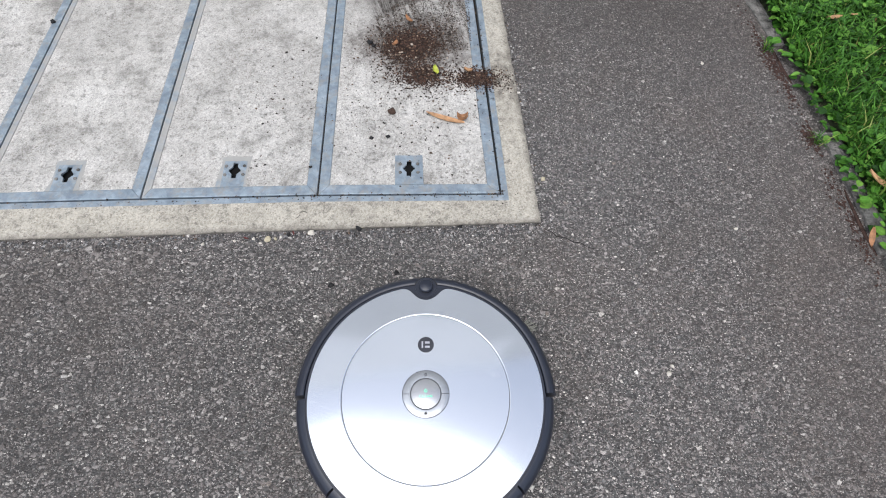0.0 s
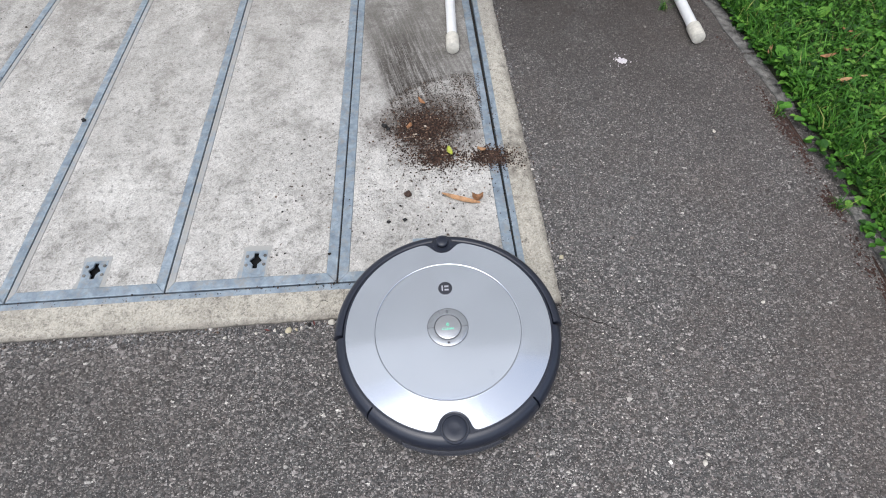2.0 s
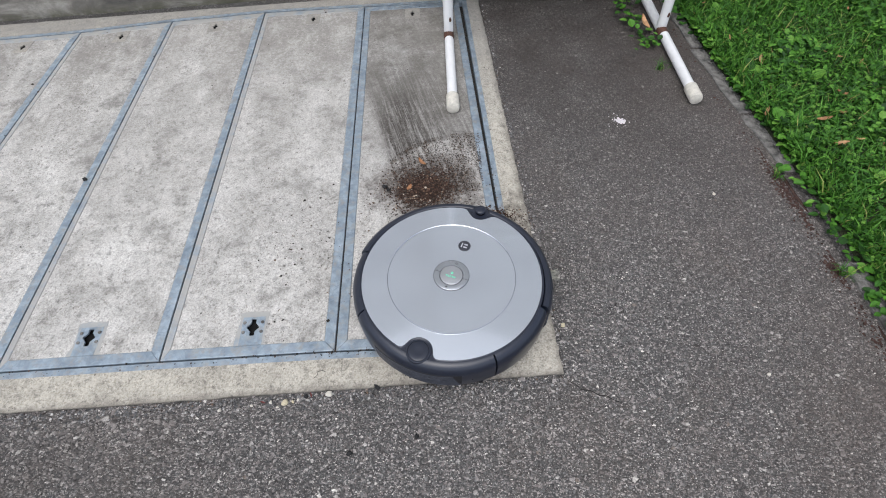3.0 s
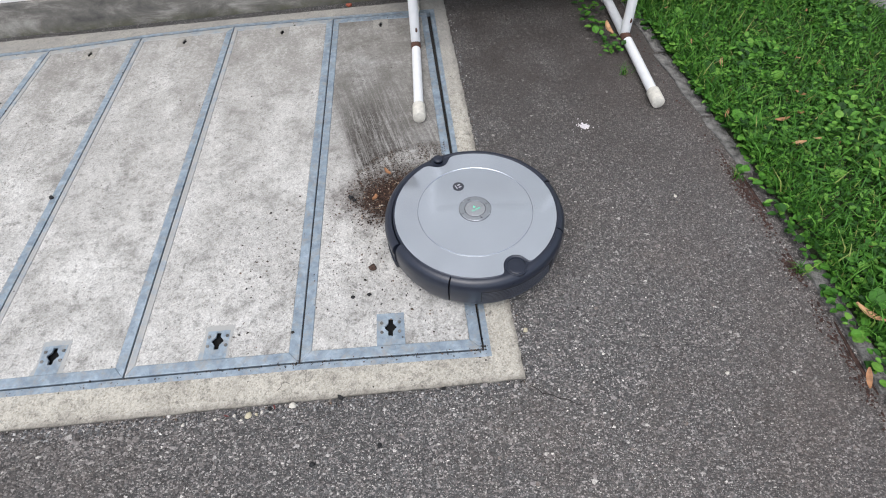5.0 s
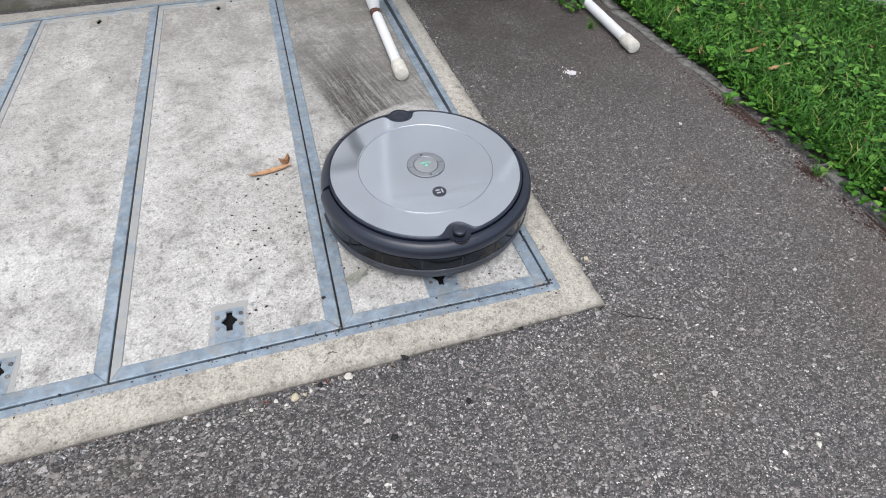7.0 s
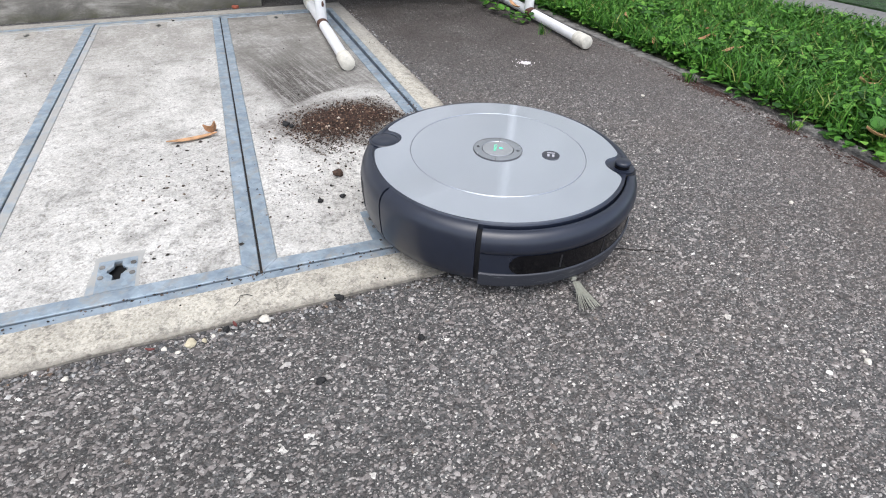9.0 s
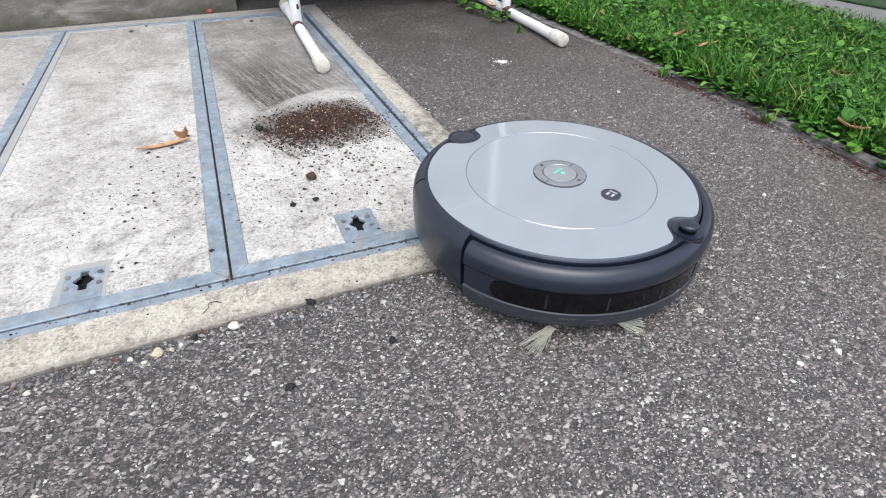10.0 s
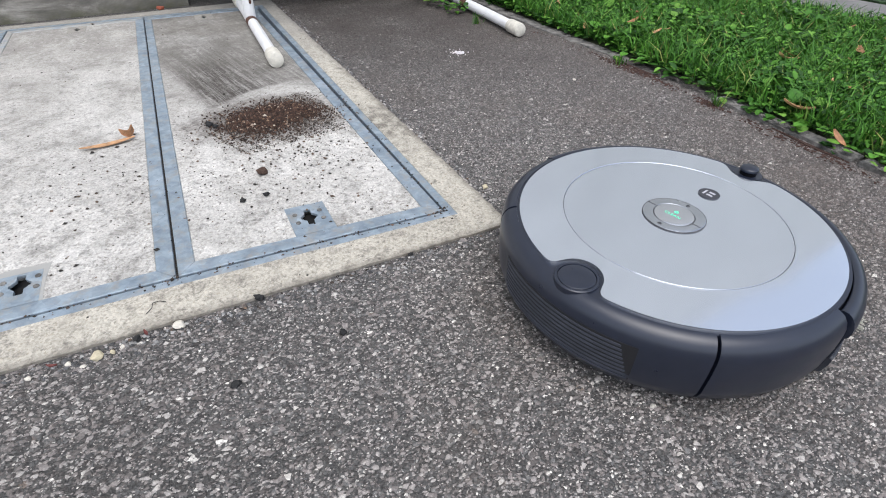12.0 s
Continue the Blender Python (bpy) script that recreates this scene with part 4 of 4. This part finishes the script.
    me.vertices.foreach_set("co", verts.reshape(-1))
    me.loops.add(len(index))
    me.loops.foreach_set("vertex_index", index.astype(np.int32))
    me.polygons.add(len(index) // 3)
    me.polygons.foreach_set("loop_start", np.arange(0, len(index), 3, dtype=np.int32))
    me.materials.append(AGGREGATE)
    me.update(calc_edges=True)
    tagged(new("asphalt_aggregate", me), "grey and pale stones bedded in the asphalt", "aggregate", kind="stuff")


make_aggregate_stones(370000)


def pile(name, count, sx, sy, label, seed, spread=0.0009, big=0.0042):
    """A heap of soil crumbs about its own origin."""
    rng = np.random.default_rng(seed)
    places, sizes = [], []
    for _ in range(count):
        x, y = rng.normal(0, sx), rng.normal(0, sy)
        d = (x / sx) ** 2 + (y / sy) ** 2
        places.append((x, y, 0.006 * math.exp(-d) * rng.random()))
        sizes.append(rng.uniform(spread, big) * (0.6 + 0.5 * math.exp(-d)))
    return tagged(crumbs(name, places, sizes, CRUMBS, rng, 0.7), label, "soil", kind="stuff")


soil_heap = pile("soil_heap", 3400, 0.036, 0.032, "heap of dark brown soil crumbs on the concrete panel", 2)
soil_heap.matrix_basis = pose(-0.222, 0.408, TOP, 0, 0, 6)
soil_lobe = pile("soil_heap", 1400, 0.032, 0.019, "low heap of dark soil crumbs on the concrete panel", 3)
soil_edge = pile("soil_heap", 1300, 0.032, 0.016, "dark soil crumbs strewn over the steel edge", 4)
dust_rng = np.random.default_rng(14)
dust_places = []
while len(dust_places) < 9000:
    px, py = dust_rng.uniform(-0.33, -0.1), dust_rng.uniform(0.4, 0.575)
    streak = noise.noise(Vector(((px + 0.27 * (py - 0.4)) * 120, py * 6, 0)))
    if math.hypot(px + 0.13, py - 0.352) < 0.222 and px + 0.27 * (py - 0.4) > -0.275 + 0.01 * streak and streak > dust_rng.uniform(-0.5, 0.25):
        dust_places.append((px + 0.185, py - 0.485, 0.0))
soil_dust = tagged(crumbs("soil_dust", dust_places, 0.0004 + 0.0014 * dust_rng.random(9000) ** 2, SPECKS, dust_rng, 0.4), "thin streaky film of fine dark soil on the concrete", "soil", kind="stuff")
BROWN = simple("brown_soil_clod", (0.06, 0.035, 0.024), 0.95, vary=0.4, scale=300, bump=0.8)
clod = link("soil_clod", lump(0.0075, 0.006, 0.006, 9, 0.6), BROWN)
clod.matrix_basis = pose(-0.255, 0.236, TOP)
tagged(clod, "small dark clod of soil on the concrete", "soil clod")
for k, (x, y, s) in enumerate(((-0.304, 0.418, 0.006), (-0.297, 0.41, 0.0045), (-0.29, 0.175, 0.004), (-0.26, 0.178, 0.004), (-0.947, 0.472, 0.005))):
    c = link("soil_clod", lump(s, s * 0.8, s * 0.8, k + 3, 0.6), TAR)
    c.matrix_basis = pose(x, y, TOP)
    tagged(c, "small dark clod of soil on the concrete", "soil clod", "soil clods")
tan_leaf = tagged(link("curled_leaf", leaf_mesh(0.074, 0.011, 0.1, 5), PEEL), "curled tan dry leaf on the concrete panel", "leaf")
tip = part("curled_tip", leaf_mesh(0.02, 0.014, 0.9, 15), DRY, tan_leaf, "orange curled tip")
tip.matrix_basis = pose(0.003, -0.032, 0.003, 0, 30, 20)
lemon_leaf = tagged(link("small_leaf", leaf_mesh(0.02, 0.012, 0.4, 6), LEMON), "small yellow-green leaf on the soil", "leaf")
chip_a = tagged(link("dry_leaf", leaf_mesh(0.02, 0.01, 0.4, 7), DRY), "small orange-brown leaf on the soil heap", "leaf", "dry leaves on the soil")
chip_b = tagged(link("dry_leaf", leaf_mesh(0.022, 0.009, 0.5, 8), DRY), "small orange-brown leaf on the soil heap", "leaf", "dry leaves on the soil")
chip_c = tagged(link("dry_leaf", leaf_mesh(0.016, 0.011, 0.5, 9), PEEL), "small orange-brown leaf on the soil heap", "leaf", "dry leaves on the soil")


# ---- the robot vacuum: its front is +y ----
def notched(r, front, rear, n=360):
    """A disc's outline with soft round notches at its front and its rear: (the notch's centre, its radius, its softness)."""
    pts = []
    for a in np.linspace(0, 2 * math.pi, n, endpoint=False):
        a += 0.35 * math.sin(2 * a) * -1  # closer steps at the front and the rear
        x, y = -math.sin(a), math.cos(a)
        centre, cut, soft = front if y > 0 else rear
        lo, hi = 0.08, r
        for _ in range(22):
            mid = (lo + hi) / 2
            u, v = mid - r, cut - math.hypot(mid * x, abs(mid * y) - centre)
            h = max(soft - abs(u - v), 0.0) / soft
            lo, hi = (mid, hi) if max(u, v) + h * h * soft / 4 < 0 else (lo, mid)
        pts.append((x * lo, y * lo))
    return pts


def make_robot():
    robot = base("robot_vacuum")
    R = 0.1636
    side = [(0.12, 0.012), (0.15, 0.012), (0.158, 0.019), (0.162, 0.03), (R, 0.05), (R, 0.066), (0.1628, 0.0725), (0.1606, 0.078), (0.157, 0.0822), (0.1525, 0.0845), (0.1495, 0.0848), (0.1485, 0.082), (0.12, 0.082)]
    part("body_side", lathe(side, 91.5, 134.2, 26), CHARCOAL, robot, "charcoal plastic side", True)
    part("body_side", lathe(side, 225.8, 268.5, 26), CHARCOAL, robot, "charcoal plastic side", True)
    bin_ = part("dust_bin", lathe(side, 135.2, 224.8, 50), CHARCOAL, robot, "charcoal plastic dust bin", True)
    def skin(z):  # the bin's radius at a height
        return float(np.interp(z, [0.019, 0.03, 0.05, 0.07], [0.158, 0.162, R, R]))

    # Black band, slightly proud of the bin, paints the shade between the slats.
    part("vent_recess", lathe([(0.15, 0.025)] + [(skin(z) + 0.0004, z) for z in (0.025, 0.035, 0.045, 0.055, 0.066)] + [(0.15, 0.066)], 154, 206, 28), BLACK, bin_, "black band painting the shade between the slats")
    for k in range(9):
        z = 0.0262 + 0.0044 * k
        r = skin(z + 0.001)
        part("vent_slat", lathe([(r - 0.004, z), (r + 0.0009, z + 0.0002), (r + 0.0009, z + 0.0023), (r - 0.004, z + 0.0026)], 154.5, 205.5 - 0.5 * k, 24), VENT_GREY, bin_)
    part("core", lathe([(0.0, 0.014), (0.1505, 0.014), (0.156, 0.03), (0.157, 0.06), (0.148, 0.08), (0.0, 0.08)], 0, 360, 72), BLACK, robot, "black inner body", True)
    # bumper: upper rim, dark window band, lower rim
    up = [(0.15, 0.058), (0.1638, 0.058), (0.1665, 0.061), (0.1672, 0.066), (0.1665, 0.0715), (0.1645, 0.0765), (0.1612, 0.0803), (0.1578, 0.0822), (0.154, 0.0823), (0.1524, 0.0812), (0.152, 0.074), (0.15, 0.072)]
    bumper = part("bumper", lathe(up, -89.5, 89.5, 84), CHARCOAL, robot, "charcoal plastic bumper", True)
    low = [(0.15, 0.013), (0.157, 0.012), (0.1638, 0.017), (0.166, 0.026), (0.1666, 0.0335), (0.1655, 0.0345), (0.15, 0.0345)]
    part("bumper_skirt", lathe(low, -89.5, 89.5, 84), SCUFFED, bumper, "scuffed charcoal skirt", True)
    part("bumper_band", lathe([(0.15, 0.0335), (0.1642, 0.0335), (0.1648, 0.0585), (0.15, 0.0585)], -89.5, 89.5, 84), CHARCOAL, bumper, "", True)
    win = bmesh.new()
    cols = []
    for a in np.linspace(-79, 79, 120):
        h = 0.0114 * math.sqrt(max(0.0, 1 - max(0.0, (abs(a) - 74.5) / 4.6) ** 2)) + 0.0004
        c = radians(a)
        cols.append([win.verts.new((-r * math.sin(c), r * math.cos(c), z)) for r, z in ((0.163, 0.0462 - h), (0.1651, 0.0462 - h), (0.1655, 0.0462 + h), (0.163, 0.0462 + h))])
    for p, q in zip(cols, cols[1:]):
        for i in range(4):
            win.faces.new((p[i], p[(i + 1) % 4], q[(i + 1) % 4], q[i]))
    win.faces.new(cols[0])
    win.faces.new(cols[-1][::-1])
    part("sensor_window", win, GLOSS, bumper, "glossy black sensor window", True)
    for a in np.arange(-60, 61, 20):
        part("window_rib", lathe([(0.16, 0.038), (0.1656, 0.038), (0.1659, 0.0545), (0.16, 0.0545)], a - 0.35, a + 0.35, 1), BLACK, bumper)
    # charcoal deck in the notches, silver shell on top
    part("deck", disc(0, 0, 0.1505, 0.078, 0.0838, 96, 0.0008), CHARCOAL, robot, "charcoal plastic deck")
    shell = part("top_shell", holed(notched(0.1468, (0.1455, 0.019, 0.017), (0.1415, 0.0225, 0.012)), [(0.1062 * math.cos(a), 0.1062 * math.sin(a)) for a in np.linspace(0, 2 * math.pi, 120, endpoint=False)], 0.0835, 0.0893), SILVER, robot, "glossy silver plastic top shell")
    for v in shell.data.vertices:  # the shell falls gently towards its edge
        if v.co.z > 0.088 and v.co.xy.length > 0.108:
            v.co.z = 0.0862 + 0.0031 * max(0.0, 0.1468 - v.co.xy.length) / 0.0406
    part("shell_chamfer", lathe([(0.1046, 0.086), (0.1064, 0.086), (0.1064, 0.0893), (0.1062, 0.0894), (0.1052, 0.0892), (0.1046, 0.0888)], 0, 360, 120), SILVER, shell, "bright round chamfer", True)
    part("seam", lathe([(0.1039, 0.0865), (0.1047, 0.0865), (0.1047, 0.0879), (0.1039, 0.0879)], 0, 360, 120), SEAM, shell, "dark round seam")
    lid = [(0.0, 0.0825), (0.1041, 0.0825), (0.1041, 0.0887), (0.1039, 0.0889), (0.1, 0.089), (0.06, 0.0894), (0.0, 0.0897)]
    top = part("lid", lathe(lid, 0, 360, 120), SILVER, robot, "glossy silver round lid", True)
    badge = part("badge", disc(0, 0.063, 0.0104, 0.0888, 0.0904, 36, 0.0002), DARK_BADGE, top, "dark round badge")
    for x0, x1, y0, y1 in ((-0.0055, -0.0035, -0.0045, 0.0045), (-0.0012, 0.005, 0.0014, 0.0042), (-0.0012, 0.005, -0.0042, -0.0016)):
        part("badge_bar", plate([(x0, 0.063 + y0), (x1, 0.063 + y0), (x1, 0.063 + y1), (x0, 0.063 + y1)], 0.0902, 0.0906), PALE, badge, "pale bar")
    ring = part("button_ring", lathe([(0.0192, 0.0888), (0.0288, 0.0888), (0.0288, 0.0906), (0.0282, 0.0909), (0.0196, 0.0907), (0.0192, 0.0902)], 0, 360, 64), BUTTON_RING, top, "grey button ring", True)
    part("ring_seam", lathe([(0.0289, 0.0888), (0.0294, 0.0888), (0.0294, 0.0905), (0.0289, 0.0905)], 0, 360, 64), SEAM, ring)
    for a in (90, 270):
        part("ring_gap", lathe([(0.0193, 0.0904), (0.0287, 0.0904), (0.0287, 0.09105), (0.0193, 0.09095)], a - 0.7, a + 0.7, 1), SEAM, ring)
    part("spot_mark", lathe([(0.0011, 0.0905), (0.0018, 0.0905), (0.0018, 0.0911), (0.0011, 0.0911)], 0, 360, 14), SEAM, ring).matrix_basis = pose(0, 0.024, 0)
    part("home_mark", plate([(-0.0018, -0.0252), (0.0018, -0.0252), (0.0018, -0.0234), (0, -0.0218), (-0.0018, -0.0234)], 0.0905, 0.0911), SEAM, ring)
    button = part("clean_button", lathe([(0.0, 0.0885), (0.0186, 0.0885), (0.0186, 0.0902), (0.0182, 0.0909), (0.0165, 0.0914), (0.0, 0.0917)], 0, 360, 56), BUTTON, top, "silver round button", True)
    part("button_seam", lathe([(0.0186, 0.0888), (0.0192, 0.0888), (0.0192, 0.0903), (0.0186, 0.0903)], 0, 360, 56), SEAM, button)
    text = bpy.data.curves.new("lettering", "FONT")
    text.body, text.size, text.align_x, text.space_character = "CLEAN", 0.0048, "CENTER", 1.15
    holder = bpy.data.objects.new("lettering", text)
    letters = new("lettering", bpy.data.meshes.new_from_object(holder))
    letters.data.materials.clear()
    letters.data.materials.append(LED)
    letters.parent, letters.matrix_basis = button, pose(0, -0.0048, 0.0919)
    tagged(letters, "green lit word on the button")
    power = part("power_mark", lathe([(0.0014, 0.0916), (0.002, 0.0916), (0.002, 0.092), (0.0014, 0.092)], 40, 320, 20), LED, button, "green lit power mark")
    power.matrix_basis = pose(0, 0.0035, 0)
    part("power_stroke", plate([(-0.0003, 0.0035), (0.0003, 0.0035), (0.0003, 0.0062), (-0.0003, 0.0062)], 0.0916, 0.092), LED, button)
    # front sensor knob on its cradle, rear release button
    part("cradle_gap", lathe([(0.012, 0.078), (0.0166, 0.078), (0.0166, 0.0826), (0.012, 0.0826)], 0, 360, 40), BLACK, robot, "black gap round the cradle").matrix_basis = pose(0, 0.1463, 0)
    part("cradle", disc(0, 0.1463, 0.0146, 0.078, 0.0848, 40, 0.0016), CHARCOAL, robot, "charcoal cradle")
    knob = part("sensor_knob", lathe([(0.0, 0.084), (0.0086, 0.084), (0.0086, 0.0895), (0.0, 0.0895)], 0, 360, 36), GLOSS, robot, "dark translucent sensor knob", True)
    knob.matrix_basis = pose(0, 0.1463, 0)
    part("knob_cap", lathe([(0.0, 0.0893), (0.0093, 0.0893), (0.0095, 0.0912), (0.009, 0.0924), (0.0078, 0.0932), (0.0, 0.0936)], 0, 360, 36), CHARCOAL, knob, "charcoal knob cap", True)
    seat = part("release_seat", lathe([(0.0, 0.08), (0.0192, 0.08), (0.0192, 0.0853), (0.0184, 0.086), (0.0166, 0.086), (0.0162, 0.0848), (0.0, 0.0848)], 0, 360, 44), CHARCOAL, robot, "charcoal seat of the bin release", True)
    seat.matrix_basis = pose(0, -0.1402, 0)
    part("release_button", lathe([(0.0, 0.0848), (0.0157, 0.0848), (0.0157, 0.0857), (0.0145, 0.0863), (0.006, 0.0855), (0.0, 0.0853)], 0, 360, 44), CHARCOAL, seat, "charcoal release button", True)
    # underside: wheels and side brush
    for x in (-0.115, 0.115):
        wheel = part("wheel", tube([(x - 0.011, 0, 0.0325), (x - 0.009, 0, 0.0325), (x + 0.009, 0, 0.0325), (x + 0.011, 0, 0.0325)], [0.029, 0.0325, 0.0325, 0.029], 28), BLACK, robot, "black rubber wheel", True)
    part("caster", tube([(-0.008, 0.125, 0.0165), (0.008, 0.125, 0.0165)], 0.0165, 20), BLACK, robot, "black front caster", True)
    brush = part("side_brush", lathe([(0.0, 0.006), (0.011, 0.006), (0.011, 0.014), (0.0, 0.016)], 0, 360, 20), BRUSH, robot, "pale grey-green spinning side brush", True)
    rng = random.Random(4)
    for k in range(3):
        a = radians(120 * k)
        bm = bmesh.new()
        prism(bm, [(math.cos(a + s) * r, math.sin(a + s) * r) for r, s in ((0.008, -0.35), (0.03, -0.09), (0.03, 0.09), (0.008, 0.35))], 0.0075, 0.0115)
        arm = part("brush_arm", bm, BRUSH, brush)
        v, f = [], []
        for _ in range(38):
            s, e = a + rng.uniform(-0.1, 0.1), a + rng.uniform(-0.17, 0.17)
            r1 = rng.uniform(0.056, 0.073)
            p, q = Vector((math.cos(s) * 0.034, math.sin(s) * 0.034, 0.009)), Vector((math.cos(e) * r1, math.sin(e) * r1, rng.uniform(0.001, 0.006)))
            w = Vector((-math.sin(s), math.cos(s), 0)) * 0.0006
            o = len(v)
            v += [p - w, p + w, q + w * 0.5, q - w * 0.5, p + Vector((0, 0, 0.001)), q + Vector((0, 0, 0.0006))]
            f += [(o, o + 1, o + 2, o + 3), (o, o + 4, o + 5, o + 3), (o + 1, o + 2, o + 5, o + 4)]
        tuft = raw("bristle_tuft", v, f, BRUSH, arm)
    tagged(robot, "round silver robot vacuum with charcoal bumper and a CLEAN button", "robot vacuum")
    return robot, brush


robot_vacuum, side_brush = make_robot()


# ---- what moves ----
def motions():
    drive = [
        (0.0, -0.191, -0.301, 0.0), (0.5, -0.192, -0.301, -0.6), (1.0, -0.193, -0.300, -0.9), (1.2, -0.193, -0.297, -0.7), (1.5, -0.191, -0.235, 0.0), (2.0, -0.189, -0.077, 1.6),
        (2.5, -0.185, 0.072, 1.8), (3.0, -0.176, 0.138, -22.8), (3.2, -0.159, 0.159, -29.9), (3.8, -0.108, 0.225, -38.0), (4.3, -0.062, 0.258, -25.0), (4.8, -0.051, 0.273, 9.5), (5.0, -0.058, 0.291, 24.5), (5.5, -0.091, 0.325, 59.3),
        (6.0, -0.146, 0.334, 101.3), (6.5, -0.185, 0.307, 138.4), (7.0, -0.204, 0.258, 183.9), (7.5, -0.185, 0.212, 227.6), (7.7, -0.175, 0.197, 234.0), (8.5, -0.123, 0.127, 238.5), (9.3, -0.063, 0.062, 244.2),
        (9.5, -0.050, 0.043, 247.9), (10.0, -0.012, 0.0, 206.6), (10.5, -0.009, -0.054, 166.4), (11.0, -0.010, -0.109, 203.3), (11.5, 0.022, -0.151, 243.0), (12.0, 0.078, -0.158, 283.6)]
    walk(robot_vacuum, [(t, pose(x, y, TOP, 0, 0, a)) for t, x, y, a in drive])
    # side brush: it rests until the robot starts, then spins; the arms' angle modulo a third of a turn at some times
    seen = {9.5: 35, 10.0: 118, 10.5: 6, 11.0: 102, 11.5: 107, 12.0: 20}
    angle, spin = 26.0, [(0.0, 26.0), (1.2, 26.0)]
    for k in range(3, 25):
        step = -150.0
        if 0.5 * k in seen:
            step = -(60.0 + (angle - seen[0.5 * k] - 60.0) % 120.0)
        spin += [(0.5 * k - 0.25, angle + step / 2), (0.5 * k, angle + step)]
        angle += step
    walk(side_brush, [(t, pose(0.098, 0.09, 0, 0, 0, a)) for t, a in spin])

    def under(t, dx=0.0, dy=0.0):
        xs = [np.interp(t, [r[0] for r in drive], [r[n] for r in drive]) for n in (1, 2)]
        return xs[0] + dx, xs[1] + dy

    # the leaf is dragged under the robot and thrown out on the next panel
    walk(tan_leaf, [(0, pose(-0.156, 0.221, TOP, 0, 0, 70)), (2.35, pose(-0.156, 0.221, TOP, 0, 0, 70)), (3.2, pose(-0.17, 0.26, TOP, 0, 0, 90)), (4.8, pose(-0.13, 0.3, TOP, 0, 0, 120)), (5.6, pose(-0.22, 0.42, TOP, 0, 0, 140)),
                    (6.0, pose(-0.378, 0.478, TOP, 0, 0, 175)), (6.5, pose(-0.421, 0.392, TOP, 0, 0, 120)), (7.0, pose(-0.446, 0.405, TOP, 0, 0, 101)), (7.4, pose(-0.447, 0.406, TOP, 0, 0, 100)), (12, pose(-0.447, 0.406, TOP, 0, 0, 100))])
    # swept into the robot
    swept = [(t, pose(*under(t), 0.03, 0, 0, 0)) for t in (4.8, 6.0, 7.0, 8.0, 9.3, 10.0, 11.0, 12.0)]
    walk(lemon_leaf, [(0, pose(-0.175, 0.332, 0.012, 10, 20, 20)), (3.2, pose(-0.175, 0.332, 0.012, 10, 20, 20)), (4.0, pose(-0.11, 0.26, 0.02, 0, 0, 30))] + swept)
    walk(chip_c, [(0, pose(-0.112, 0.331, 0.012, 10, 20, 80)), (3.1, pose(-0.112, 0.331, 0.012, 10, 20, 80)), (4.0, pose(-0.1, 0.25, 0.02, 0, 0, 30))] + swept)
    walk(chip_a, [(0, pose(-0.252, 0.4, 0.014, 15, 10, 160)), (5.3, pose(-0.252, 0.4, 0.014, 15, 10, 160)), (5.8, pose(-0.2, 0.37, 0.02, 0, 0, 160))] + swept[1:])
    walk(chip_b, [(0, pose(-0.228, 0.478, 0.008, 5, 10, 40)), (5.1, pose(-0.228, 0.478, 0.008, 5, 10, 40)), (5.7, pose(-0.18, 0.4, 0.02, 0, 0, 40))] + swept[1:])
    walk(soil_dust, [(0, pose(-0.185, 0.485, TOP)), (5.6, pose(-0.185, 0.485, TOP)), (6.6, pose(-0.195, 0.4, TOP - 0.0006, 0, 0, 12)), (12, pose(-0.195, 0.4, TOP - 0.0006, 0, 0, 12))])
    # the strewn soil is pushed on to the heap
    walk(soil_lobe, [(0, pose(-0.2, 0.33, TOP)), (3.1, pose(-0.2, 0.33, TOP)), (4.4, pose(-0.205, 0.436, TOP, 0, 0, 14)), (12, pose(-0.205, 0.436, TOP, 0, 0, 14))])
    walk(soil_edge, [(0, pose(-0.093, 0.323, TOP)), (3.1, pose(-0.093, 0.323, TOP)), (4.4, pose(-0.17, 0.42, TOP, 0, 0, -18)), (12, pose(-0.17, 0.42, TOP, 0, 0, -18))])


motions()
